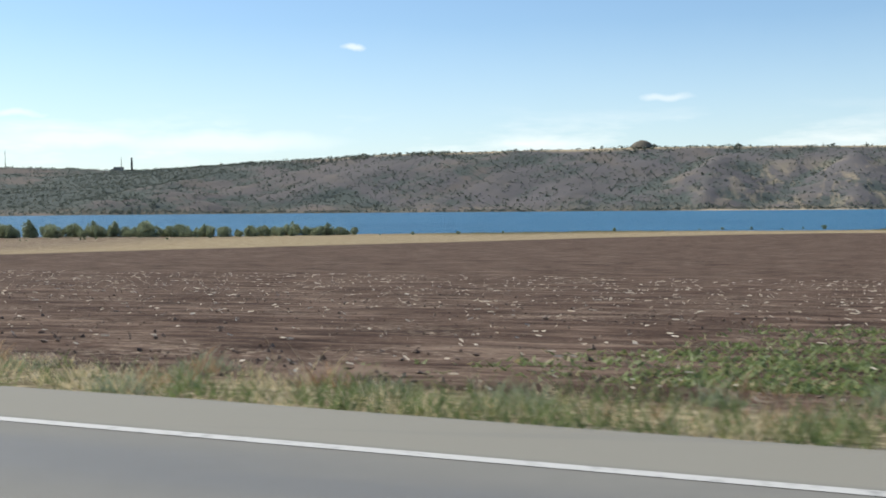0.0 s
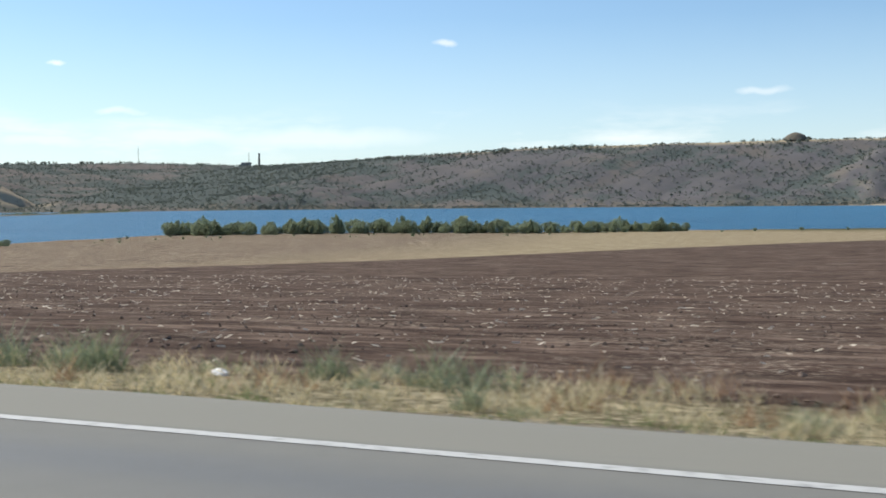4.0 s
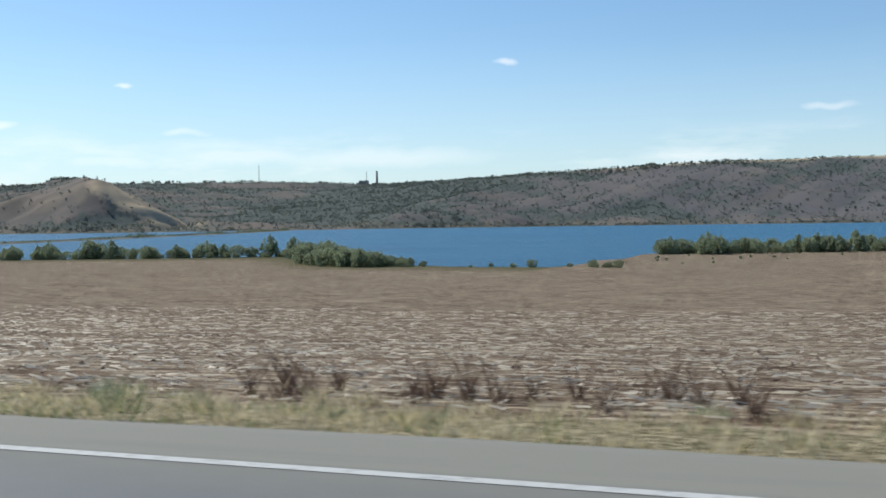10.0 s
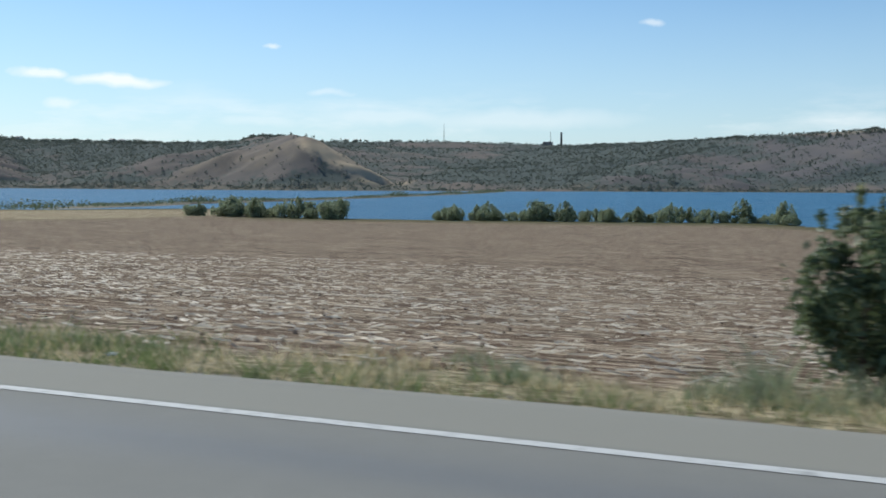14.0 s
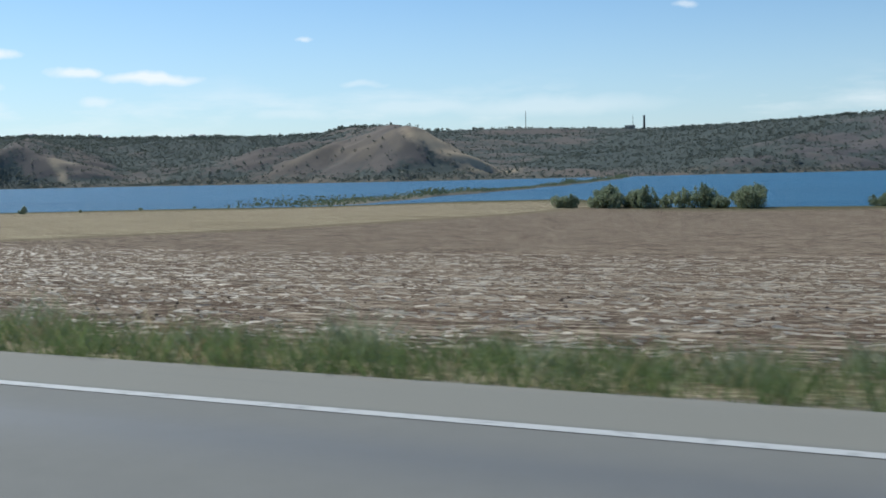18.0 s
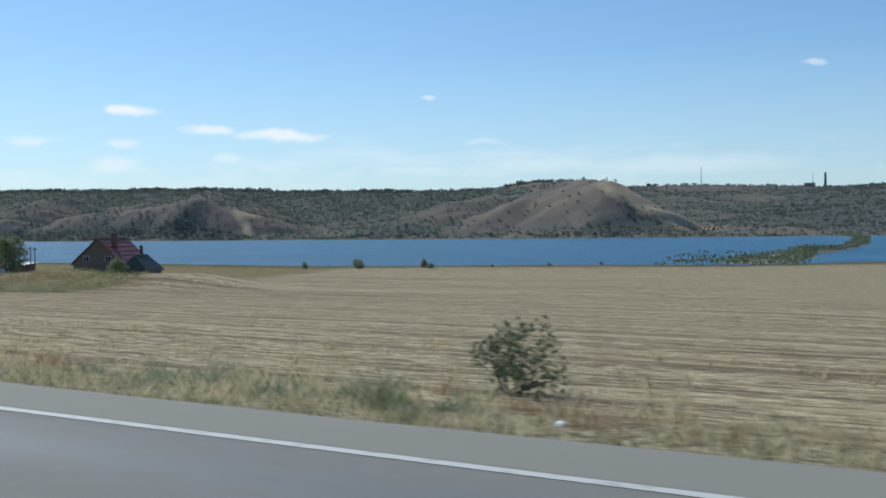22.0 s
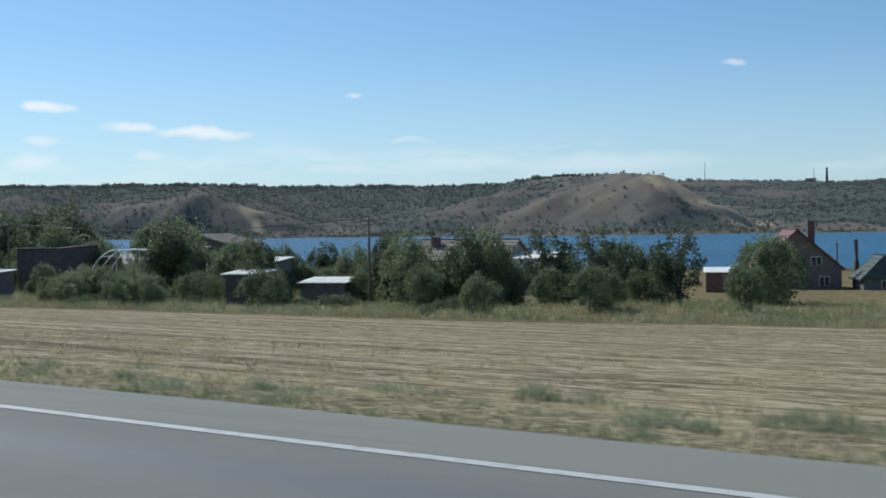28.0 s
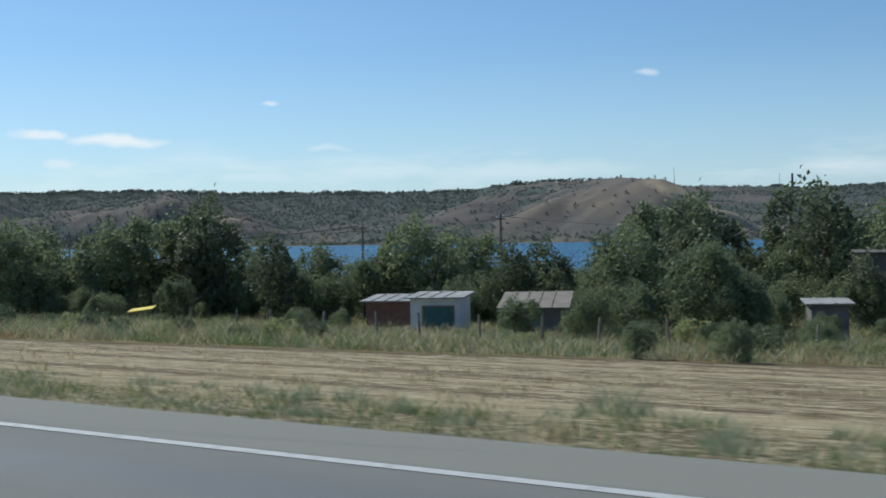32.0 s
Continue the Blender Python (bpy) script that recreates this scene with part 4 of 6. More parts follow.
# grass and weeds of the verge
def blades(name, x, d, hgt, lean, width, mat, rng, label, z=None):
    """Upright tapering blades, one triangle pair each, in a single mesh."""
    k = len(x)
    y = road_y(x) + d * slant(x)
    z = near_z(x, y) - 0.02
    a = rng.uniform(0, 6.283, k)
    wx, wy = np.cos(a) * width, np.sin(a) * width
    b = rng.uniform(0, 6.283, k)
    lx, ly = np.cos(b) * lean * hgt, np.sin(b) * lean * hgt
    v = np.stack([np.stack([x - wx, y - wy, z], 1), np.stack([x + wx, y + wy, z], 1),
                  np.stack([x + wx * 0.7 + lx * 0.45, y + wy * 0.7 + ly * 0.45, z + hgt * 0.6], 1), np.stack([x - wx * 0.7 + lx * 0.45, y - wy * 0.7 + ly * 0.45, z + hgt * 0.6], 1),
                  np.stack([x + lx, y + ly, z + hgt], 1)], 1).reshape(-1, 3)
    q = np.arange(k)[:, None] * 5
    f = np.concatenate([np.concatenate([q, q + 1, q + 2], 1), np.concatenate([q, q + 2, q + 3], 1), np.concatenate([q + 3, q + 2, q + 4], 1)])
    tagged(new(name, mesh_from(name, v, f, mat)), label, "grass", kind="stuff")


def tufts(n_tufts, per, x0, x1, d0, d1, rng, spread, prob=None):
    x, d = rng.uniform(x0, x1, n_tufts), d0 + (d1 - d0) * rng.uniform(0, 1, n_tufts) ** 1.35
    if prob is not None:
        keep = rng.uniform(size=n_tufts) < prob(x, d)
        x, d = x[keep], d[keep]
    k = len(x)
    size = rng.uniform(0.55, 1.25, k)
    X = np.repeat(x, per) + rng.normal(size=k * per) * spread
    D = np.repeat(d, per) + rng.normal(size=k * per) * spread * 0.8
    return X, np.maximum(D, 8.75), np.repeat(size, per)


def greenness(x):
    """Where the verge is green rather than dry."""
    g = 0.25 + 0.25 * wave(x / 9, 0 * x, 1.0)
    g += 0.3 * np.exp(-((x - 4) / 8) ** 2) + 0.85 * smooth(-300, -330, x) * smooth(-456, -440, x)
    g -= 0.25 * smooth(-60, -20, x) * smooth(-5, -15, x)
    g += 0.3 * smooth(-665, -690, x)
    return np.clip(g, 0.03, 0.95)


def verge():
    r = np.random.default_rng(21)
    tall = lambda x: 1.0 - 0.5 * smooth(-515, -535, x) + 0.2 * smooth(-675, -700, x)
    X, D, S = tufts(36000, 14, -812, 40, 8.8, 12.2, r, 0.11, lambda x, d: (1 - greenness(x)) * np.clip(0.5 + 0.9 * wave(x / 2.3, d / 0.8, 4.0) + 0.5 * wave(x / 0.6, d / 0.5, 1.0), 0.06, 1))
    blades("verge_grass", X, D, S * r.uniform(0.06, 0.38, len(X)) * tall(X) * (0.75 + 0.45 * wave(X / 3.7, D / 1.3, 6.0)), 1.0, 0.006, DRY, r, "dry straw-coloured grass along the shoulder")
    X, D, S = tufts(24000, 17, -812, 40, 8.7, 12.0, r, 0.16, lambda x, d: greenness(x) * np.clip(1.6 * greenness(x) - 0.25 + 0.8 * wave(x / 2.9, d / 0.9, 7.0), 0.05, 1))
    blades("verge_weeds", X, D, S * r.uniform(0.05, 0.34, len(X)) * tall(X) * (0.85 + 0.6 * greenness(X)), 0.8, 0.0075, GREEN, r, "green and grey weeds along the shoulder")
    X, D, S = tufts(1300, 16, -515, 40, 11.2, 13.5, r, 0.22, lambda x, d: 0.05 + 0.5 * (wave(x / 4, d, 2.0) > 0.4))
    blades("tall_grass", X, D, S * r.uniform(0.18, 0.55, len(X)), 0.7, 0.006, DRY, r, "tall feathery dry grass at the edge of the field")
    # weeds over the bank in front of the gardens
    X, D, S = tufts(46000, 8, -840, -592, 24, 112, r, 0.45, lambda x, d: smooth(0, 3, d - np.interp(x, BANK_X, BANK_D)) * (x + 0.58 * np.maximum(d - 72, 0) < -605))
    half = (np.repeat(r.uniform(size=len(X) // 8), 8) + 0.35 * wave(X / 9, D / 5, 3.0)) < 0.40
    blades("bank_grass", X[half], D[half], S[half] * r.uniform(0.15, 0.65, half.sum()) * (0.8 + 0.5 * wave(X[half] / 6, D[half] / 4, 2.0)), 0.9, 0.014, DRY, r, "dry tall grass on the bank before the gardens")
    blades("bank_weeds", X[~half], D[~half], S[~half] * r.uniform(0.15, 0.65, (~half).sum()) * (0.8 + 0.5 * wave(X[~half] / 5, D[~half] / 3, 5.0)), 1.0, 0.02, GREEN, r, "green weeds on the bank before the gardens")
    # green crop weeds on the bare soil where the drive begins
    X, D, S = tufts(11000, 9, -9, 40, 13.5, 31, r, 0.16, lambda x, d: smooth(-3, 4, x - (d - 14) * 0.55 + 1.5) * np.clip(0.75 + 0.6 * wave(x / 1.3, d / 0.8, 2.0), 0.1, 1))
    blades("field_weeds", X, D, S * r.uniform(0.04, 0.13, len(X)), 1.4, 0.03, GREEN, r, "low green weeds on the ploughed soil")


verge()


# rounded clumps of weeds and bleached grass, each a dome of blades
GREY_WEED = leafy("grey_weeds", (0.16, 0.19, 0.105), (0.36, 0.40, 0.25), (0.42, 0.37, 0.24), 0.10)
RUST = leafy("rust_weeds", (0.22, 0.125, 0.07), (0.42, 0.27, 0.16), (0.5, 0.42, 0.28), 0.15)


def clumps(name, x, d, radius, hgt, per, mat, r, label):
    k = len(x)
    a, q = r.uniform(0, 6.283, (k, per)), np.sqrt(r.uniform(0, 1, (k, per)))
    X = (x[:, None] + np.cos(a) * q * radius[:, None]).reshape(-1)
    D = np.maximum((d[:, None] + np.sin(a) * q * radius[:, None]).reshape(-1), 8.72)
    H = (hgt[:, None] * (1.08 - 0.75 * q * q) * r.uniform(0.45, 1.1, (k, per))).reshape(-1)
    blades(name, X, D, H, 0.7, 0.008, mat, r, label)


def verge_clumps():
    r = np.random.default_rng(41)

    def spread(count, d0, d1, prob):
        x, d = r.uniform(-805, 30, count), r.uniform(d0, d1, count)
        keep = r.uniform(size=count) < prob(x)
        return x[keep], d[keep]

    low = lambda x: 1.0 - 0.45 * smooth(-520, -540, x) + 0.15 * smooth(-675, -700, x)
    x, d = spread(4200, 9.2, 12.8, lambda x: np.clip(0.30 + 0.5 * wave(x / 11, 0 * x, 3.0) + 0.4 * smooth(-670, -690, x), 0.08, 0.9))
    clumps("grey_weed_clumps", x, d, r.uniform(0.15, 0.5, len(x)), r.uniform(0.12, 0.42, len(x)) * low(x), 95, GREY_WEED, r, "grey-green weed clumps on the verge")
    x, d = spread(5200, 9.0, 12.6, lambda x: np.clip(0.75 - 0.6 * greenness(x) + 0.4 * wave(x / 8, 0 * x, 5.0), 0.05, 0.9))
    clumps("straw_clumps", x, d, r.uniform(0.2, 0.55, len(x)), r.uniform(0.08, 0.36, len(x)) * low(x), 55, DRY, r, "bleached grass clumps on the verge")
    x, d = spread(900, 10.2, 13.2, lambda x: np.clip(0.10 + 0.9 * wave(x / 9, 0 * x, 11.0) + 0.3 * smooth(-130, -110, x) * smooth(-40, -60, x), 0.02, 0.85))
    clumps("weed_bushes", x, d, r.uniform(0.25, 0.6, len(x)), r.uniform(0.35, 0.75, len(x)) * low(x), 170, GREY_WEED, r, "bushy grey-green weeds on the verge")
    x, d = spread(1600, 9.6, 13.0, lambda x: np.clip(0.15 + 0.8 * wave(x / 14, 0 * x, 8.0), 0.02, 0.8) * (1 - 0.85 * smooth(-650, -675, x)))
    clumps("rust_weed_clumps", x, d, r.uniform(0.2, 0.6, len(x)), r.uniform(0.12, 0.45, len(x)) * low(x), 55, RUST, r, "rust-brown dead weed clumps on the verge")
    x, d = spread(3600, 8.75, 9.25, lambda x: np.clip(0.5 + 0.5 * wave(x / 6, 0 * x, 2.0), 0.1, 0.95))
    clumps("edge_weeds", x, d, r.uniform(0.15, 0.4, len(x)), r.uniform(0.04, 0.14, len(x)), 30, GREEN, r, "low creeping green weeds along the asphalt's edge")
    # weeds that grow over the bank, thick along its rim
    x = r.uniform(-830, -592, 5200)
    d = np.interp(x, BANK_X, BANK_D) + 1.0 + 26 * r.uniform(0, 1, 5200) ** 1.6
    kept = x + 0.58 * np.maximum(d - 72, 0) < -606
    x, d = x[kept], d[kept]
    kind, size = r.uniform(size=len(x)) + 0.3 * wave(x / 7, d / 4, 1.0), r.uniform(0.3, 1.0, len(x))
    for name, lo, hi, mat, label in (("bank_grey_clumps", -2.0, 0.46, GREY_WEED, "grey-green weed clumps on the bank"), ("bank_straw_clumps", 0.46, 0.72, DRY, "bleached grass clumps on the bank"),
                                     ("bank_rust_clumps", 0.72, 0.86, RUST, "rust-brown dead weed clumps on the bank"), ("bank_green_clumps", 0.86, 3.0, GREEN, "green weed clumps on the bank")):
        q = (kind >= lo) & (kind < hi)
        clumps(name, x[q], d[q], size[q] * r.uniform(0.7, 1.6, q.sum()), size[q], 34, mat, r, label)
    # upright brown stalks at the edge of the stubble
    x, d = r.uniform(-217, -209.5, 26), r.uniform(12.2, 15.5, 26)
    clumps("brown_stalks", x, d, r.uniform(0.05, 0.2, 26), r.uniform(0.5, 1.0, 26), 26, BROWN, r, "upright dark brown dead stalks at the field edge")
    # scattered dead stalks on the last field
    x, d = r.uniform(-805, -500, 2600), 12 + 12 * r.uniform(0, 1, 2600) ** 1.5
    clumps("field_stalks", x, d, r.uniform(0.05, 0.3, 2600), r.uniform(0.06, 0.35, 2600), 12, DRY, r, "thin dry stalks left in the stubble")


verge_clumps()


# straw and clods on the fields near the road
def straw():
    r = np.random.default_rng(31)
    k = 360000
    x, d = r.uniform(-504, 30, k), 12.0 + 70 * r.uniform(0, 1, k) ** 1.35
    plough = road_y(x) + d < np.interp(x, PLOUGH_X, PLOUGH_Y)
    rows = 0.5 + 0.5 * wave(x / 6.0, d / 0.9, 2.0) + 0.35 * wave(x / 1.7, d / 0.45, 5.0)
    keep = np.where(plough, r.uniform(size=k) < 0.055, r.uniform(size=k) < (0.02 + 0.44 * rows) * np.clip(1.25 - d / 82, 0.0, 1.0))
    # the bare tilled end of the field
    keep &= r.uniform(size=k) > 0.85 * smooth(4, -8, x + 472 + 0.4 * (road_y(x) + d - 60))
    x, d = x[keep], d[keep]
    k = len(x)
    y = road_y(x) + d
    z = near_z(x, y) + 0.035
    on_plough = road_y(x) + d < np.interp(x, PLOUGH_X, PLOUGH_Y)
    a = np.where(on_plough, r.uniform(0, 6.28, k), r.normal(0, 0.24, k))
    ln, wd = (0.03 + 0.13 * r.uniform(0, 1, k) ** 1.6) * np.where(on_plough, 0.5, 1.0) * (0.7 + d / 45), r.uniform(0.005, 0.013, k) * (0.7 + d / 36)
    ux, uy, tz = np.cos(a) * ln, np.sin(a) * ln, r.normal(0, 0.015, k)
    v = np.stack([np.stack([x - ux, y - uy - wd, z - tz], 1), np.stack([x + ux, y + uy - wd, z + tz], 1),
                  np.stack([x + ux, y + uy + wd, z + tz + 0.02], 1), np.stack([x - ux, y - uy + wd, z - tz + 0.02], 1)], 1).reshape(-1, 3)
    f = np.arange(k * 4).reshape(-1, 4)
    tagged(new("straw", mesh_from("straw", v, f, leafy("maize_straw", (0.36, 0.30, 0.22), (0.84, 0.76, 0.62)))),
           "pale maize stalks lying on the stubble field", "straw", kind="stuff")


straw()


def clods():
    r = np.random.default_rng(33)
    k = 95000
    x, d = r.uniform(-503, 30, k), 12.2 + 34 * r.uniform(0, 1, k) ** 1.5
    plough = road_y(x) + d < np.interp(x, PLOUGH_X, PLOUGH_Y)
    keep = (plough & (wave(x / 5, d / 2.2, 3.0) + r.uniform(-0.8, 0.8, k) > 0.15)) | (~plough & (r.uniform(size=k) < 0.15))
    x, d = x[keep], d[keep]
    k = len(x)
    y = road_y(x) + d
    c = np.stack([x, y, near_z(x, y) + 0.01], 1)
    s = 0.012 + 0.045 * r.uniform(0, 1, k) ** 2.2
    base = np.array([(1, 0, 0), (-1, 0, 0), (0, 1, 0), (0, -1, 0), (0, 0, 1), (0.3, 0.2, -0.6)], float)
    v = (c[:, None] + base[None] * s[:, None, None] * r.uniform(0.6, 1.4, (k, 6, 1)) + r.normal(size=(k, 6, 3)) * 0.25 * s[:, None, None]).reshape(-1, 3)
    tri = np.array([(0, 2, 4), (2, 1, 4), (1, 3, 4), (3, 0, 4), (2, 0, 5), (1, 2, 5), (3, 1, 5), (0, 3, 5)])
    f = (tri[None] + np.arange(k)[:, None, None] * 6).reshape(-1, 3)
    tagged(new("clods", mesh_from("clods", v, f, plain("clod_soil", (0.045, 0.028, 0.021), (0.24, 0.175, 0.13), 1.5, 0.95, fine=5.0))),
           "dark brown clods of turned soil", "soil", kind="stuff")


clods()


def edge_stones():
    r = np.random.default_rng(35)
    k = 9000
    x, d = r.uniform(-812, 30, k), 8.62 + np.abs(r.normal(0, 0.22, k))
    y = road_y(x) + d * slant(x)
    c = np.stack([x, y, np.where(d < 8.75, -0.06, near_z(x, y) + 0.005)], 1)
    s = r.uniform(0.006, 0.026, k)
    base = np.array([(1, 0, 0), (-1, 0, 0), (0, 1, 0), (0, -1, 0), (0, 0, 0.8), (0.2, 0.1, -0.6)], float)
    v = (c[:, None] + base[None] * s[:, None, None] * r.uniform(0.6, 1.4, (k, 6, 1))).reshape(-1, 3)
    tri = np.array([(0, 2, 4), (2, 1, 4), (1, 3, 4), (3, 0, 4), (2, 0, 5), (1, 2, 5), (3, 1, 5), (0, 3, 5)])
    f = (tri[None] + np.arange(k)[:, None, None] * 6).reshape(-1, 3)
    tagged(new("edge_stones", mesh_from("edge_stones", v, f, plain("gravel_stone", (0.17, 0.155, 0.135), (0.42, 0.39, 0.35), 2.0, 0.95, fine=9.0))),
           "loose grey gravel along the edge of the asphalt", "gravel", kind="stuff")


edge_stones()


# ---- beyond the lake: stack, masts, mound ----
CONCRETE = plain("weathered_concrete", (0.22, 0.215, 0.20), (0.36, 0.35, 0.33), 0.8, 0.9)
DARK_METAL = plain("dark_metal", (0.04, 0.04, 0.042), (0.10, 0.095, 0.09), 5.0, 0.6)


def box(bm, x0, x1, y0, y1, z0, z1, m=None):
    v = [bm.verts.new(p) for p in ((x0, y0, z0), (x1, y0, z0), (x1, y1, z0), (x0, y1, z0), (x0, y0, z1), (x1, y0, z1), (x1, y1, z1), (x0, y1, z1))]
    if m is not None:
        for q in v:
            q.co = m @ q.co
    for f in ((0, 3, 2, 1), (4, 5, 6, 7), (0, 1, 5, 4), (1, 2, 6, 5), (2, 3, 7, 6), (3, 0, 4, 7)):
        bm.faces.new([v[i] for i in f])
    return bm


def boxes(*specs):
    bm = bmesh.new()
    for q in specs:
        box(bm, *q)
    return bm


def tube(points, r, mat, name, sides=6):
    return limb_mesh(name, [[(p, r) for p in points]], mat, sides)


def far_landmarks():
    gz = float(far_z(np.array(-1022.0), np.array(2262.0)))
    stack = tagged(new("chimney_stack"), "tall dark brick chimney stack on the ridge", "chimney")
    part("shaft", limb_mesh("shaft", [[((0, 0, -2), 2.6), ((0, 0, 14), 2.2), ((0, 0, 28.5), 1.8)]], DARK_METAL, 12), None, stack)
    part("rim", limb_mesh("rim", [[((0, 0, 27.6), 2.2), ((0, 0, 29.0), 2.2)]], CONCRETE, 12), None, stack)
    stack.matrix_basis = pose(-1022.7, 2262, gz)
    hall = tagged(new("boiler_house"), "low grey works building beside the chimney", "building")
    part("wall", boxes((-9, 9, -6, 6, -2, 9), (-15, -9, -5, 5, -2, 5)), CONCRETE, hall)
    part("roof", boxes((-9.5, 9.5, -6.5, 6.5, 9, 9.6), (-15.4, -9, -5.4, 5.4, 5, 5.5)), DARK_METAL, hall)
    for k in range(4):
        part("window", boxes((-7 + 4 * k, -5 + 4 * k, -6.1, -5.95, 4, 7)), DARK_METAL, hall)
    hall.matrix_basis = pose(-1052, 2262, float(far_z(np.array(-1052.0), np.array(2262.0))))
    for x, h in ((-1046, 30), (-1205, 34)):
        y = 2262.0 if x > -1100 else 2080.0
        mast = tagged(new("radio_mast"), "thin lattice radio mast on the ridge", "mast", "masts")
        for a in (0, 2.094, 4.189):
            part("leg", limb_mesh("leg", [[((0.9 * math.cos(a), 0.9 * math.sin(a), -2), 0.22), ((0.25 * math.cos(a), 0.25 * math.sin(a), h), 0.14)]], DARK_METAL, 4), None, mast)
        for k in range(6):
            z = 4 + k * h / 7
            part("cross_brace", limb_mesh("cross_brace", [[((0.8, 0, z), 0.1), ((-0.4, 0.6, z + 3), 0.1)]], DARK_METAL, 4), None, mast)
        mast.matrix_basis = pose(x, y, float(far_z(np.array(float(x)), np.array(y))))
    # mound on the edge of the plateau
    r = np.random.default_rng(3)
    nth, nr = 28, 9
    v, f = [(0, 0, 12.5)], []
    for i in range(1, nr):
        for k in range(nth):
            a, q = 6.2832 * k / nth, i / (nr - 1)
            w = 1 + 0.08 * math.sin(3 * a) + r.uniform(-0.04, 0.04)
            v.append((19 * q * w * math.cos(a), 14 * q * w * math.sin(a), 12.5 * math.cos(q * 1.5) ** 0.8 + r.uniform(-0.4, 0.4)))
    for k in range(nth):
        f.append((0, 1 + k, 1 + (k + 1) % nth))
    for i in range(nr - 2):
        for k in range(nth):
            a, b = 1 + i * nth + k, 1 + i * nth + (k + 1) % nth
            f.append((a, a + nth, b + nth, b))
    mound = new("mound", mesh_from("mound", v, f, plain("mound_earth", (0.07, 0.065, 0.05), (0.15, 0.125, 0.095), 0.2, 0.95), True))
    mound.matrix_basis = pose(29, 1697, float(far_z(np.array(29.0), np.array(1697.0))) - 2.0)
    tagged(mound, "dark overgrown burial mound on the skyline", "mound")


far_landmarks()


def hill_house(x, y, turn, w, roof):
    t = tagged(new("hill_house"), "small pale house among the trees on the ridge", "house", "ridge houses")
    part("wall", boxes((-w / 2, w / 2, -4, 4, -2, 3.4)), CONCRETE_PALE, t)
    bm = bmesh.new()
    a, b = w / 2 + 0.5, 4.5
    v = [bm.verts.new(p) for p in ((-a, -b, 3.3), (a, -b, 3.3), (a, b, 3.3), (-a, b, 3.3), (-a, 0, 6.0), (a, 0, 6.0))]
    for f in ((0, 1, 5, 4), (2, 3, 4, 5), (0, 4, 3), (1, 2, 5), (3, 2, 1, 0)):
        bm.faces.new([v[i] for i in f])
    part("roof", bm, roof, t)
    for k in (-0.25, 0.25):
        part("window", boxes((k * w - 0.7, k * w + 0.7, -4.08, -3.95, 0.9, 2.4)), DARK_METAL, t)
    t.matrix_basis = pose(x, y, float(far_z(np.array(float(x)), np.array(float(y)))) + 0.5, 0, 0, turn)


CONCRETE_PALE = plain("pale_render", (0.42, 0.41, 0.38), (0.60, 0.58, 0.54), 0.5, 0.9)
for x, y, turn, w, roof in ((-1674, 1690, 10, 12, CONCRETE_PALE), (-1702, 1698, -8, 10, CONCRETE), (-1930, 1702, 5, 14, CONCRETE), (-2085, 1690, 0, 12, CONCRETE_PALE), (-2110, 1705, 12, 11, CONCRETE), (-2290, 1700, 0, 13, CONCRETE_PALE)):
    hill_house(x, y, turn, w, roof)

# ---- the gardens and houses at the end of the way ----
WHITEWASH = plain("whitewash", (0.55, 0.56, 0.55), (0.72, 0.72, 0.70), 1.2, 0.9)
BLOCK = plain("shell_limestone", (0.25, 0.21, 0.165), (0.40, 0.345, 0.27), 2.2, 0.95, 0.5)
BROWN_BLOCK = plain("brown_block", (0.15, 0.115, 0.09), (0.24, 0.19, 0.15), 2.2, 0.95, 0.5)
GREY_WALL = plain("grey_render", (0.12, 0.115, 0.11), (0.20, 0.19, 0.18), 1.5, 0.9)
DARK_RENDER = plain("dark_render", (0.085, 0.078, 0.072), (0.140, 0.128, 0.118), 1.5, 0.95)
BRICK_RED = plain("red_brick_wall", (0.135, 0.075, 0.058), (0.205, 0.115, 0.088), 3.0, 0.9)
ROOF_RED = plain("red_metal_tile", (0.12, 0.035, 0.03), (0.20, 0.07, 0.055), 1.5, 0.55)
ROOF_GREEN = plain("dark_green_roof", (0.03, 0.045, 0.035), (0.07, 0.085, 0.065), 1.5, 0.6)
SLATE = plain("asbestos_slate", (0.30, 0.29, 0.27), (0.47, 0.45, 0.42), 1.4, 0.85, 0.5)
TIN = plain("pale_tin", (0.66, 0.64, 0.58), (0.84, 0.81, 0.74), 1.0, 0.6, 0.2)
BROWN_ROOF = plain("brown_slate", (0.16, 0.135, 0.11), (0.26, 0.22, 0.18), 1.4, 0.85)
TEAL = plain("teal_door_paint", (0.02, 0.085, 0.085), (0.04, 0.13, 0.125), 3.0, 0.5)
WOOD = plain("grey_wood", (0.12, 0.10, 0.08), (0.24, 0.20, 0.16), 8.0, 0.9)
YELLOW = plain("yellow_paint", (0.70, 0.52, 0.04), (0.80, 0.62, 0.08), 3.0, 0.5)
GLASS = plain("dark_pane", (0.015, 0.018, 0.022), (0.03, 0.034, 0.04), 2.0, 0.12, 0.0)


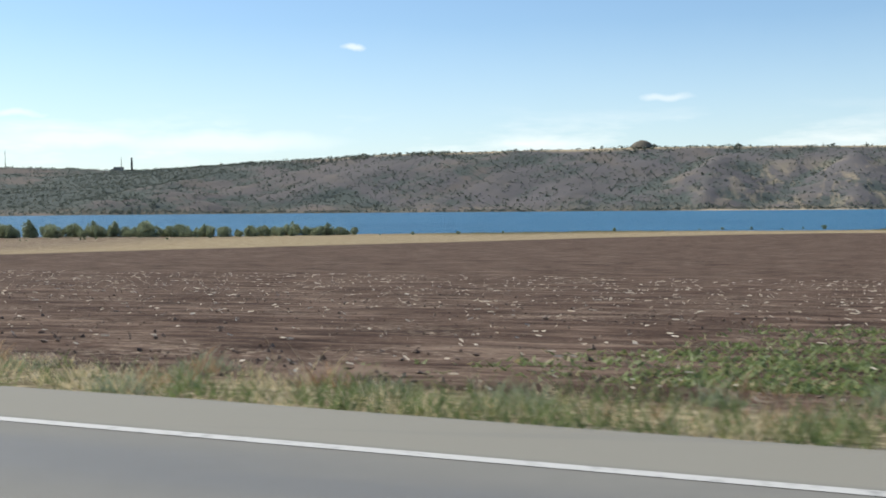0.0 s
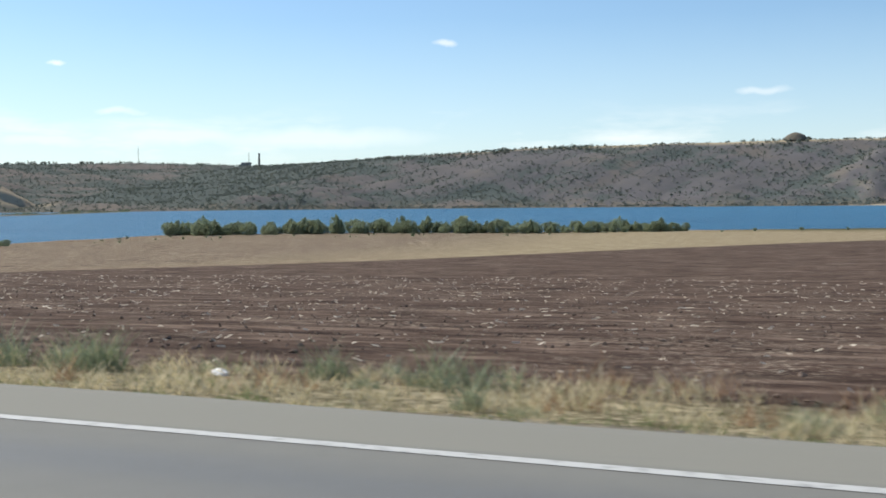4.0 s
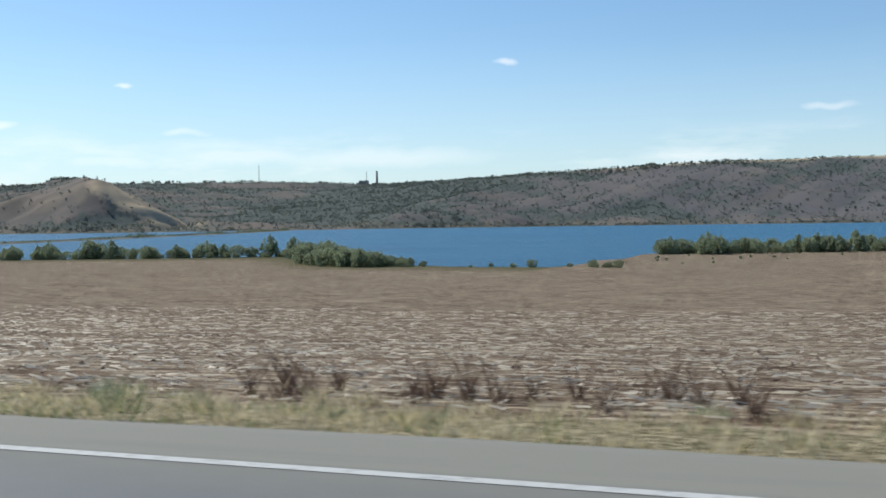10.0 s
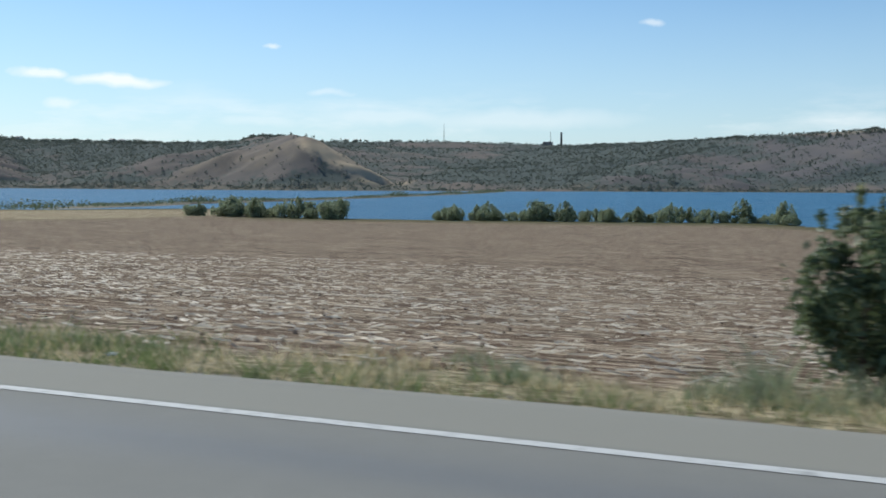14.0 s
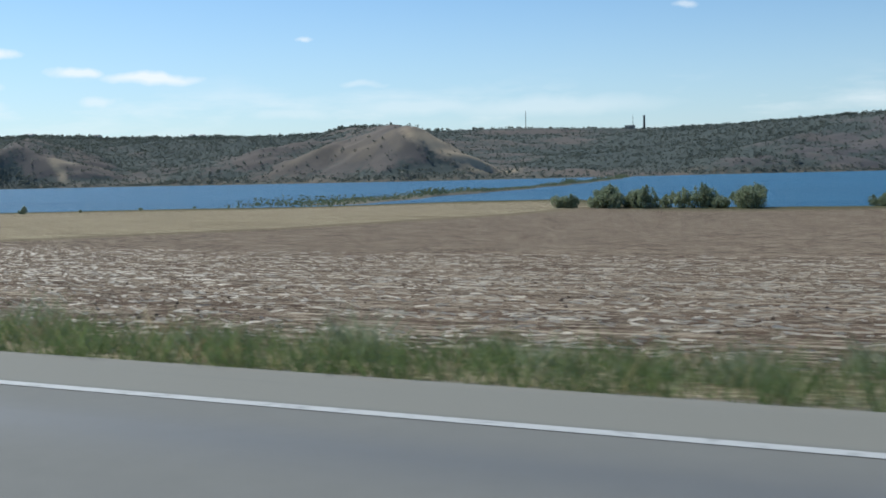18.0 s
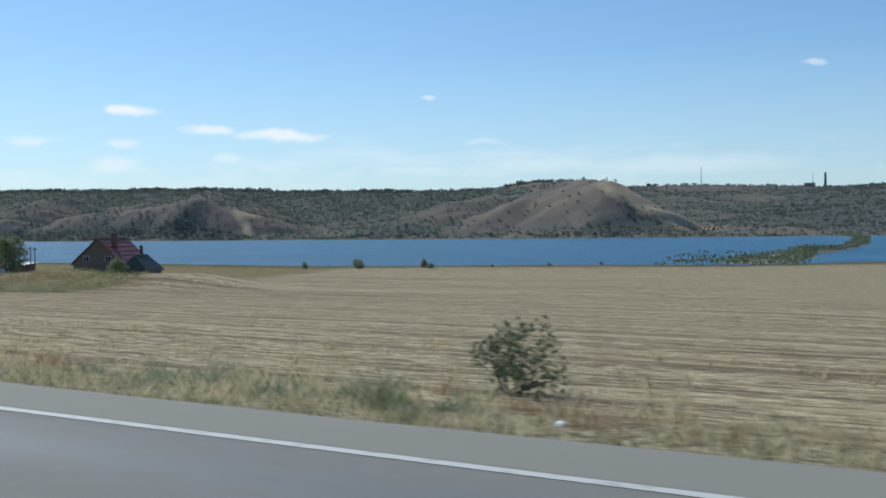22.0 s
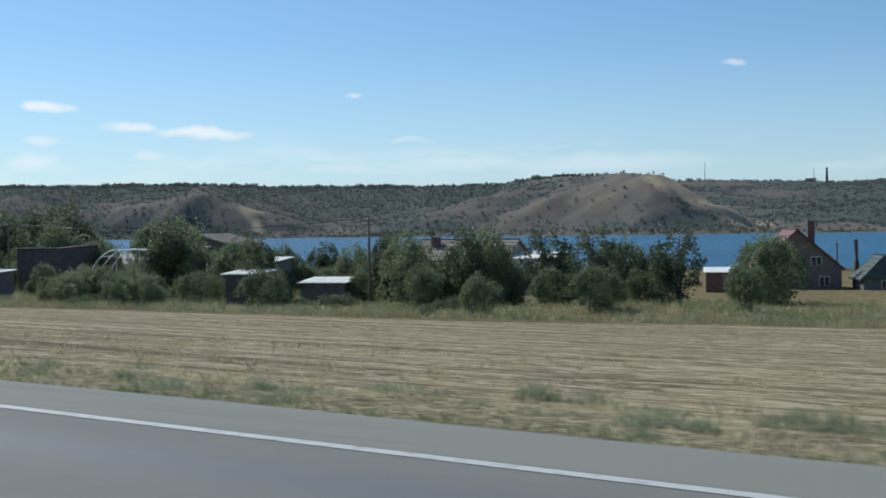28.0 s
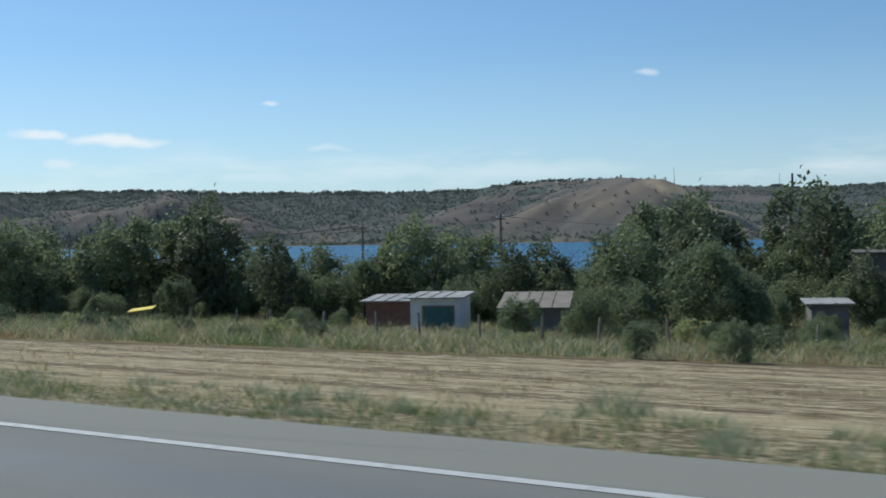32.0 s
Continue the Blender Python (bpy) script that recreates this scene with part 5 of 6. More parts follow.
def opening(thing, x, y, z, w, h, out, door=False, mat=None, vertical=False):
    """A window (frame, pane, sill) or door set into the wall that faces -y; 'out' is its sign."""
    if door:
        d = part("door", boxes((x - w / 2, x + w / 2, y - 0.08 * out, y + 0.06, z, z + h)), mat, thing)
        part("door_frame", boxes((x - w / 2 - 0.1, x - w / 2, y - 0.12 * out, y + 0.06, z, z + h + 0.1), (x + w / 2, x + w / 2 + 0.1, y - 0.12 * out, y + 0.06, z, z + h + 0.1),
                                 (x - w / 2, x + w / 2, y - 0.12 * out, y + 0.06, z + h, z + h + 0.1)), WOOD, d)
        return
    win = part("window", boxes((x - w / 2 - 0.09, x - w / 2, y - 0.09, y + 0.06, z, z + h), (x + w / 2, x + w / 2 + 0.09, y - 0.09, y + 0.06, z, z + h),
                               (x - w / 2 - 0.09, x + w / 2 + 0.09, y - 0.09, y + 0.06, z + h, z + h + 0.09), (x - 0.04, x + 0.04, y - 0.08, y + 0.04, z, z + h)), WHITEWASH, thing)
    part("pane", boxes((x - w / 2, x + w / 2, y - 0.03, y + 0.02, z, z + h)), GLASS, win)
    part("sill", boxes((x - w / 2 - 0.15, x + w / 2 + 0.15, y - 0.18, y, z - 0.08, z)), CONCRETE, win)


def house(name, x, y, turn, w, dep, wall_h, rise, wall, roof, label, windows=(), doors=(), chimney=None, hip=0.0, over=0.45, gable_mat=None, category="house"):
    """A house with its ridge along local y: walls with gables, two roof slopes with thickness, openings in the front."""
    t = tagged(new(name), label, category)
    bm = bmesh.new()
    a, b = w / 2, dep / 2
    pts = [(-a, -b, -1.2), (a, -b, -1.2), (a, b, -1.2), (-a, b, -1.2), (-a, -b, wall_h), (a, -b, wall_h), (a, b, wall_h), (-a, b, wall_h)]
    v = [bm.verts.new(p) for p in pts]
    f0, f1 = bm.verts.new((0, -b + hip, wall_h + rise)), bm.verts.new((0, b - hip, wall_h + rise))
    for q in ((0, 1, 5, 4), (1, 2, 6, 5), (2, 3, 7, 6), (3, 0, 4, 7)):
        bm.faces.new([v[i] for i in q])
    bm.faces.new((v[4], v[5], f0))
    bm.faces.new((v[6], v[7], f1))
    part("wall", bm, wall, t)
    for s in (-1, 1):
        rm = bmesh.new()
        e = over
        k = rise / a
        lo = (s * (a + e), wall_h - e * k)
        tv = [(lo[0], -b - e, lo[1]), (0, -b - e + hip, wall_h + rise), (0, b + e - hip, wall_h + rise), (lo[0], b + e, lo[1])]
        top = [rm.verts.new((p[0], p[1], p[2] + 0.22)) for p in tv]
        bot = [rm.verts.new((p[0], p[1], p[2] + 0.04)) for p in tv]
        rm.faces.new(top if s > 0 else top[::-1])
        rm.faces.new(bot[::-1] if s > 0 else bot)
        for i in range(4):
            j = (i + 1) % 4
            rm.faces.new((top[i], bot[i], bot[j], top[j]))
        bmesh.ops.recalc_face_normals(rm, faces=rm.faces)
        part("roof", rm, roof, t)
        # battens show as ribs on the slope
        for q in range(1, 6):
            f = q / 6
            xx, zz = lo[0] * (1 - f), lo[1] + (wall_h + rise - lo[1]) * f + 0.22
            part("roof_batten", boxes((xx - 0.05, xx + 0.05, -b - e + hip * f, b + e - hip * f, zz, zz + 0.05)), roof, t)
    if hip:
        for s in (-1, 1):
            rm = bmesh.new()
            q = [rm.verts.new(p) for p in ((-a - over, s * (b + over), wall_h - over * rise / a + 0.2), (a + over, s * (b + over), wall_h - over * rise / a + 0.2), (0, s * (b + over - hip), wall_h + rise + 0.22))]
            rm.faces.new(q)
            part("roof_hip", rm, roof, t)
    part("ridge_cap", boxes((-0.16, 0.16, -b - over + hip, b + over - hip, wall_h + rise + 0.16, wall_h + rise + 0.3)), roof, t)
    for q in windows:
        opening(t, q[0], -b, q[1], q[2], q[3], 1)
    for q in doors:
        opening(t, q[0], -b, q[1], q[2], q[3], 1, True, q[4])
    if chimney:
        cx, cy, ch = chimney
        zz = wall_h + rise - abs(cx) * rise / a
        c = part("chimney", boxes((cx - 0.45, cx + 0.45, cy - 0.45, cy + 0.45, zz - 0.6, zz + ch)), BRICK_RED, t)
        part("chimney_cap", boxes((cx - 0.55, cx + 0.55, cy - 0.55, cy + 0.55, zz + ch, zz + ch + 0.15)), CONCRETE, c)
    t.matrix_basis = pose(x, y, float(near_z(np.array(x), np.array(y))), 0, 0, turn)
    return t


def shed(name, x, y, turn, w, dep, h0, h1, wall, roof, label, door=None, base=None):
    """A lean-to: walls, a single sloping roof sheet with ribs, perhaps a door."""
    t = tagged(new(name), label, "shed")
    bm = bmesh.new()
    a, b = w / 2, dep / 2
    v = [bm.verts.new(p) for p in ((-a, -b, -1), (a, -b, -1), (a, b, -1), (-a, b, -1), (-a, -b, h0), (a, -b, h0), (a, b, h1), (-a, b, h1))]
    for q in ((0, 1, 5, 4), (1, 2, 6, 5), (2, 3, 7, 6), (3, 0, 4, 7), (4, 5, 6, 7)):
        bm.faces.new([v[i] for i in q])
    part("wall", bm, wall, t)
    sl = (h1 - h0) / dep
    tilt = Matrix.Translation((0, 0, (h0 + h1) / 2)) @ Matrix.Rotation(math.atan(sl), 4, "X")
    bm = bmesh.new()
    box(bm, -a - 0.3, a + 0.3, -b - 0.35, b + 0.3, 0.02, 0.10, tilt)
    part("roof", bm, roof, t)
    for k in range(int(w / 0.8)):
        bm = bmesh.new()
        box(bm, -a + 0.4 + 0.8 * k, -a + 0.46 + 0.8 * k, -b - 0.35, b + 0.3, 0.10, 0.14, tilt)
        part("roof_rib", bm, roof, t)
    if door:
        opening(t, door[0], -b, 0.0, door[1], door[2], 1, True, door[3])
    t.matrix_basis = pose(x, y, float(near_z(np.array(x), np.array(y))) if base is None else base, 0, 0, turn)
    return t


house("house", -695.0, 205.0, 19, 11.2, 12.0, 2.9, 4.9, BROWN_BLOCK, ROOF_RED, "unfinished limestone house with a dark red roof and brick chimney",
      windows=((-2.6, 3.3, 1.2, 1.0), (2.4, 3.3, 1.2, 1.0), (3.4, 0.6, 1.2, 1.1)), doors=((-0.6, -0.2, 1.9, 2.2, WOOD),), chimney=(2.2, -3.0, 3.2))
house("small_house", -683.2, 202.0, 19, 5.4, 7.0, 1.7, 2.6, GREY_WALL, ROOF_GREEN, "small grey house with a dark green pitched roof",
      windows=((0.0, 0.4, 0.9, 0.9),), hip=1.2)
house("white_house", -713.5, 188.0, 95, 7.0, 7.6, 2.4, 1.5, WHITEWASH, SLATE, "low whitewashed house with a pale slate roof", chimney=(0.8, 3.8, 1.3))
house("large_house", -727.5, 172.0, 92, 9.0, 12.5, 4.2, 2.2, BLOCK, BROWN_ROOF, "large tan house with a long brown slate roof", windows=((0.0, 1.2, 1.2, 1.2),), chimney=(-1.5, 4.0, 1.2))
house("tall_house", -757.0, 158.0, 14, 9.4, 10.0, 5.9, 1.2, BROWN_BLOCK, BROWN_ROOF, "tall brown block house with a low slate roof behind the outbuilding",
      windows=((-2.8, 3.4, 1.2, 1.3), (0.2, 3.4, 1.2, 1.3)))
house("far_house", -793.0, 182.0, 95, 7.0, 10.0, 3.0, 1.6, WHITEWASH, SLATE, "whitewashed house with a grey slate roof among trees", chimney=(0.6, -3.0, 1.1))
shed("shed", -757.6, 123.3, -17, 3.9, 5.4, 2.0, 2.5, GREY_WALL, TIN, "low grey block hut with a bright pale flat roof")
shed("garage", -770.2, 145.5, 10, 6.0, 7.5, 5.2, 5.5, DARK_RENDER, DARK_RENDER, "tall plain grey block building behind the trees")
shed("shed", -699.8, 186.0, 15, 3.6, 3.6, 2.5, 2.9, BRICK_RED, TIN, "small brick shed with a pale sloping roof")
shed("shed", -718.5, 171.5, 15, 6.5, 5.0, 4.3, 4.9, WHITEWASH, TIN, "pale shed with a bright metal roof")
shed("garage", -794.8, 119.2, 14, 2.9, 4.2, 2.0, 2.1, WHITEWASH, CONCRETE, "whitewashed garage with a teal door", (0.2, 1.7, 1.5, TEAL))
shed("shed", -798.2, 120.4, 14, 3.2, 4.0, 1.75, 1.9, BRICK_RED, CONCRETE, "low brick annex beside the garage")
shed("shed", -789.4, 121.0, 14, 3.6, 4.0, 1.5, 2.1, GREY_WALL, BROWN_ROOF, "grey shed with a slanting slate roof")
shed("shed", -773.0, 121.4, 12, 1.9, 2.4, 1.9, 2.0, GREY_WALL, CONCRETE, "small dark shed with a thin pale roof")
shed("shed", -722.8, 133.5, 12, 4.2, 3.5, 1.9, 2.2, GREY_WALL, TIN, "small garden shed with a tin roof")
shed("shed", -734.5, 139.5, 12, 3.6, 4.0, 3.8, 4.1, GREY_WALL, TIN, "grey outbuilding with a flat pale roof")
shed("shed", -735.2, 116.5, 12, 2.3, 3.0, 1.5, 1.7, GREY_WALL, CONCRETE, "low store with a flat concrete roof among bushes")
shed("shed", -722.8, 121.5, 12, 2.8, 3.2, 2.7, 2.9, DARK_METAL, TIN, "dark tin hut with a pale roof among bushes")
shed("outbuilding", -752.5, 146.5, 14, 5.5, 5.0, 5.0, 5.3, BLOCK, SLATE, "flat-roofed limestone outbuilding behind the arched frame", (0.5, 1.2, 2.0, DARK_METAL))


def pergola():
    t = tagged(new("arched_frame"), "white bent tube frame of an old awning beside the outbuilding", "awning frame")
    white = plain("white_tube", (0.66, 0.66, 0.64), (0.8, 0.8, 0.78), 2.0, 0.5)
    for k, y in enumerate((0.0, 2.2, 4.4)):
        pts = [(-2.0 - 0.25 * k + 3.2 * f, y, 2.4 * math.sin(min(1.0, f * 1.05) * 1.57) ** 0.75 + 2.7) for f in (0, 0.12, 0.25, 0.4, 0.55, 0.7, 0.85, 1.0)]
        part("arch_tube", tube(pts, 0.065, white, "arch_tube"), None, t)
        part("post", tube([(1.2, y, -0.2), (1.2, y, 5.1)], 0.045, white, "post"), None, t)
        part("post", tube([(-2.0 - 0.25 * k, y, -0.2), (-2.0 - 0.25 * k, y, 2.7)], 0.05, WOOD, "post"), None, t)
    part("awning_sheet", boxes((1.1, 5.2, -0.2, 2.8, 5.08, 5.16)), white, t)
    part("cross_tube", tube([(-0.6, -0.2, 4.4), (-0.6, 2.9, 4.4)], 0.05, white, "cross_tube"), None, t)
    part("bench_board", boxes((-1.5, 1.4, 0.2, 1.0, 2.3, 2.42)), white, t)
    t.matrix_basis = pose(-753.0, 136.0, float(near_z(np.array(-753.0), np.array(136.0))) - 0.2, 0, 0, 10)


pergola()


def utility_pole(x, y, h=8.2, label="weathered wooden power pole with insulators"):
    t = tagged(new("utility_pole"), label, "power pole", "power poles")
    part("shaft", limb_mesh("shaft", [[((0, 0, -0.6), 0.14), ((0, 0, h), 0.09)]], WOOD, 8), None, t)
    part("crossarm", boxes((-0.55, 0.55, -0.05, 0.05, h - 0.5, h - 0.40)), WOOD, t)
    for k in (-0.48, -0.18, 0.18, 0.48):
        part("insulator", limb_mesh("insulator", [[((k, 0, h - 0.38), 0.04), ((k, 0, h - 0.2), 0.06), ((k, 0, h - 0.15), 0.02)]], WHITEWASH, 6), None, t)
    z = float(near_z(np.array(x), np.array(y)))
    t.matrix_basis = pose(x, y, z, 0, 0, 75)
    return (x, y, z + h - 0.2)


heads = [utility_pole(x, y, h) for x, y, h in ((-692.9, 183.6, 6.0), (-718.0, 132.7, 8.0), (-765.8, 134.2, 8.0), (-797.8, 137.3, 8.1), (-817.5, 152.3, 8.3), (-860.0, 160.0, 8.3))]
utility_pole(-690.9, 181.0, 6.2, label="grey power pole beside the limestone house")
utility_pole(-689.4, 208.2, 6.4, label="grey power pole behind the limestone house")
for a, b in zip(heads[1:], heads[2:]):
    for k in (-0.48, -0.18, 0.18, 0.48):
        pts = []
        for i in range(13):
            f = i / 12
            pts.append((a[0] + (b[0] - a[0]) * f, a[1] + (b[1] - a[1]) * f + k, a[2] + (b[2] - a[2]) * f - 1.0 * 4 * f * (1 - f)))
        tagged(new("power_cable", tube(pts, 0.014, DARK_METAL, "power_cable", 4)), "thin dark power cable slung between poles", "cable", "power cables")
flue = tagged(new("flue_pipe"), "tall black flue pipe beside the small house", "flue")
part("pipe", limb_mesh("pipe", [[((0, 0, -0.5), 0.42), ((0, 0, 3.6), 0.40), ((0, 0, 3.7), 0.26), ((0, 0, 6.3), 0.24)]], DARK_METAL, 10), None, flue)
part("cap", limb_mesh("cap", [[((0, 0, 6.3), 0.34), ((0, 0, 6.5), 0.3)]], DARK_METAL, 10), None, flue)
flue.matrix_basis = pose(-686.5, 205.0, float(near_z(np.array(-686.5), np.array(205.0))))
board = tagged(new("garden_table"), "bright yellow sheet set as a slanting table top among weeds", "table")
part("tabletop", boxes((-0.85, 0.85, -0.5, 0.5, 0.9, 0.96)), YELLOW, board)
for sx in (-0.75, 0.75):
    for sy in (-0.4, 0.4):
        part("leg", boxes((sx - 0.04, sx + 0.04, sy - 0.04, sy + 0.04, -0.2, 0.9)), WOOD, board)
board.matrix_basis = pose(-816.0, 118.2, float(near_z(np.array(-816.0), np.array(118.2))), 9, -7, 20)
for k, x in enumerate(np.arange(-806, -768, 3.1)):
    y = float(road_y(x)) + 47 + 0.6 * math.sin(k * 2.1)
    post = tagged(new("fence_post", limb_mesh("fence_post", [[((0, 0, -0.4), 0.07), ((0.03, 0, 1.2), 0.06), ((0.04, 0, 1.25), 0.02)]], WOOD, 6)), "weathered wooden fence post in tall weeds", "fence post", "fence posts")
    post.matrix_basis = pose(float(x), y, float(near_z(np.array(float(x)), np.array(y))), 3 * math.sin(k), 4 * math.cos(2 * k), 20 * k)

# garden trees: x, offset from the lane, height, width
FIRST_GARDENS = [
    (-712.6, 80, 5.7, 5.3), (-708, 80, 6.1, 4.9), (-707.7, 85, 6.1, 5.1), (-701.8, 85, 6.1, 4.4), (-696.9, 84, 5.9, 3.7), (-696.1, 90, 5.5, 5),
    (-690, 86, 5.8, 4.2), (-683.1, 80, 3.3, 2.8), (-687.3, 102, 6.3, 8.7), (-658.2, 105, 6.4, 5.6), (-673.6, 140, 3.8, 4.3), (-790.5, 100, 10.1, 10.2),
    (-771.3, 90, 7.8, 7), (-774.9, 110, 8.6, 9.5), (-745.8, 86, 7.4, 6.1), (-733, 80, 5.6, 4.9), (-756.2, 126, 6, 4.9), (-742.2, 100, 4.7, 4.6),
    (-725.9, 92, 5.1, 4.6), (-717.2, 85, 5.9, 4.7), (-718.5, 66, 3.2, 4.4),
]
MIDDLE_GARDENS = [
    (-728, 62, 2.3, 5), (-737.3, 64, 2.8, 4.9), (-801.4, 78, 6.7, 7.9), (-786.8, 74, 6.2, 6.7), (-782.6, 78, 5.7, 5.2), (-784.8, 92, 9.5, 6.8),
    (-776.6, 90, 9.5, 7.3), (-771.5, 80, 4.6, 3), (-772.8, 112, 9, 7.8), (-745.4, 84, 7.7, 5.7), (-738.9, 120, 7.1, 5.4), (-739.8, 90, 5.5, 4.7),
    (-734.6, 60, 2.2, 3.5), (-729.9, 62, 2.8, 3.8), (-727.3, 60, 2.4, 3.3), (-738.9, 62, 2.3, 3.4), (-724.6, 72, 5.4, 2.4), (-772.8, 56, 1.1, 2.4),
    (-767.4, 55, 1.1, 2.3), (-826.4, 62, 6.6, 6.8),
]
LAST_GARDENS = [
    (-824.3, 66, 8.1, 7.1), (-818.1, 66, 8.7, 6.1), (-810, 60, 5.7, 4.3), (-813.9, 75, 5.5, 5.2), (-806.4, 68, 4.6, 3.9), (-802.7, 72, 7.1, 6.4),
    (-795.4, 70, 5.3, 3.8), (-794.9, 80, 5.9, 3.8), (-791.4, 80, 6.1, 4.6), (-783, 58, 2.6, 4.2), (-779.5, 60, 5, 5.1), (-777.5, 60, 3.3, 3.5),
    (-783.9, 52, 1.2, 2.4), (-801.5, 52, 1.1, 3.1), (-776.8, 50, 1.1, 1.5), (-774.4, 50, 1.1, 1.7), (-772.1, 50, 1.1, 1.9),
]
LAST_GARDENS += [(-832, 57, 6.5, 6.5), (-838, 63, 7.0, 6.5), (-846, 70, 7.5, 7.5), (-834, 71, 6.6, 6.0), (-852, 62, 7.0, 7.0), (-777, 97, 10.4, 8.0), (-766, 106, 7.6, 5.6), (-743, 98, 5.5, 5.5)]
GARDEN = FIRST_GARDENS + MIDDLE_GARDENS + LAST_GARDENS
KINDS = [plant("tree", 300, 6.0, 6.4, 6500, 0.13, LEAF_ORCHARD, 3, 0.10, "round", "broad dark green garden tree", "tree", "garden trees", gap=0.2),
         plant("tree", 301, 6.0, 5.0, 6000, 0.12, LEAF_ORCHARD, 2, 0.12, "round", "dark green garden tree with a rounded crown", "tree", "garden trees", gap=0.2),
         plant("tree", 302, 6.0, 3.9, 5200, 0.11, LEAF_BLUE, 2, 0.10, "tall", "slender grey-green garden tree", "tree", "garden trees"),
         plant("tree", 303, 6.0, 8.4, 7000, 0.15, LEAF_GARDEN, 7, 0.03, "round", "wide green thicket of garden bushes", "bush", "garden bushes"),
         plant("tree", 304, 6.0, 5.4, 6000, 0.12, LEAF_GARDEN, 3, 0.08, "round", "mid-green garden tree with an uneven crown", "tree", "garden trees", gap=0.4)]
r = np.random.default_rng(77)
seen = set()
for i, (x, d, h, w) in enumerate(GARDEN):
    h *= 1.24
    ratio = w / h
    k = 3 if ratio > 1.25 else (0 if ratio > 0.98 else (2 if ratio < 0.66 else (1 if i % 2 else 4)))
    y = float(road_y(x)) + d
    if k in seen:
        again(KINDS[k], x, y, r.uniform(0, 360), h / 6.0)
    else:
        seen.add(k)
        stand(KINDS[k], x, y, r.uniform(0, 360), h / 6.0)
# paths and yards before the sheds stay open
YARDS = ((-757.6, 123.3, 6.5), (-752, 137, 7), (-794.8, 119.2, 4), (-798.2, 120.4, 4), (-789.4, 121, 5), (-773, 121.4, 3), (-722.8, 133.5, 5), (-735.2, 116.5, 3), (-722.8, 121.5, 4), (-695, 205, 8), (-770.2, 145.5, 5), (-816.0, 118.2, 3))


def in_yard(x, y):
    if -776 < x < -760 and 116 < y < 128:
        return True
    return any(y < ys + 1 and abs(x - xs - 0.47 * (ys - y)) < w / 2 + 0.3 for xs, ys, w in YARDS)


# younger growth close round the large trees
for i, (x, d, h, w) in enumerate(GARDEN):
    if h > 4 and d < 105 and x < -690:
        for q in range(2):
            x2, d2 = x + r.uniform(-3.5, 3.5), d + r.uniform(-3, 5)
            if in_yard(x2, float(road_y(x2)) + d2):
                continue
            again(KINDS[(0, 1, 4)[(i + q) % 3]], x2, float(road_y(x2)) + d2, r.uniform(0, 360), h / 6.0 * r.uniform(0.6, 0.9), "leafy young garden tree among others")
# low thickets that fill the gardens between the trees
for i in range(330):
    x, d = r.uniform(-850, -690), r.uniform(50, 124)
    if (-762 < x < -750 and d < 70) or (-802 < x < -768 and d < 63) or (x > -705 and d > 74) or d < float(np.interp(x, BANK_X, BANK_D)) + 7:
        continue
    low = again(KINDS[(3, 1, 3, 0, 4)[i % 5]], x, float(road_y(x)) + d, r.uniform(0, 360), r.uniform(0.25, 0.72) * (0.3 if in_yard(x, float(road_y(x)) + d) else 1.0), "low green garden thicket among weeds")
    low.name = "garden_bush"
    tagged(low, category="bush", group="garden bushes")
WEED_BUSH = [plant("bush", 320, 1.6, 1.9, 2600, 0.05, LEAF_YOUNG, 7, 0.03, "round", "bright green weed bush at the garden edge", "bush", "weed bushes"),
             plant("bush", 321, 1.6, 2.2, 2600, 0.05, LEAF_BLUE, 7, 0.03, "round", "grey-green weed bush at the garden edge", "bush", "weed bushes"),
             plant("bush", 322, 1.6, 2.0, 2600, 0.05, LEAF_DARK, 7, 0.03, "round", "dark green weed bush at the garden edge", "bush", "weed bushes")]
again(KINDS[1], -772.4, 114.5, 10, 0.30, "low dark green bush before the small shed")
again(KINDS[4], -798.6, 113.5, 200, 0.24, "low mid-green bush before the annex")
again(KINDS[4], -773.5, 93.5, 140, 0.27, "low green bush on the bank")
again(KINDS[1], -776.2, 93.2, 60, 0.25, "low dark green bush on the bank")
again(KINDS[1], -785.5, 107.5, 20, 0.42, "dark green bush before the garage")
again(KINDS[4], -783.0, 110.5, 80, 0.48, "mid-green bush before the sheds")
for i in range(110):
    x = r.uniform(-845, -690)
    d = float(np.interp(x, BANK_X, BANK_D)) + r.uniform(6, 20)
    b, sz = WEED_BUSH[i % 3], r.uniform(0.4, 1.05)
    if i > 2 and in_yard(x, float(road_y(x)) + d):
        continue
    if i < 3:
        stand(b, x, float(road_y(x)) + d, r.uniform(0, 360), sz)
    else:
        again(b, x, float(road_y(x)) + d, r.uniform(0, 360), sz)


# ---- litter on the verge ----
RED = plain("red_plastic", (0.62, 0.03, 0.02), (0.75, 0.06, 0.04), 4.0, 0.4)
PLASTIC = plain("white_plastic", (0.70, 0.70, 0.69), (0.82, 0.82, 0.80), 6.0, 0.5)


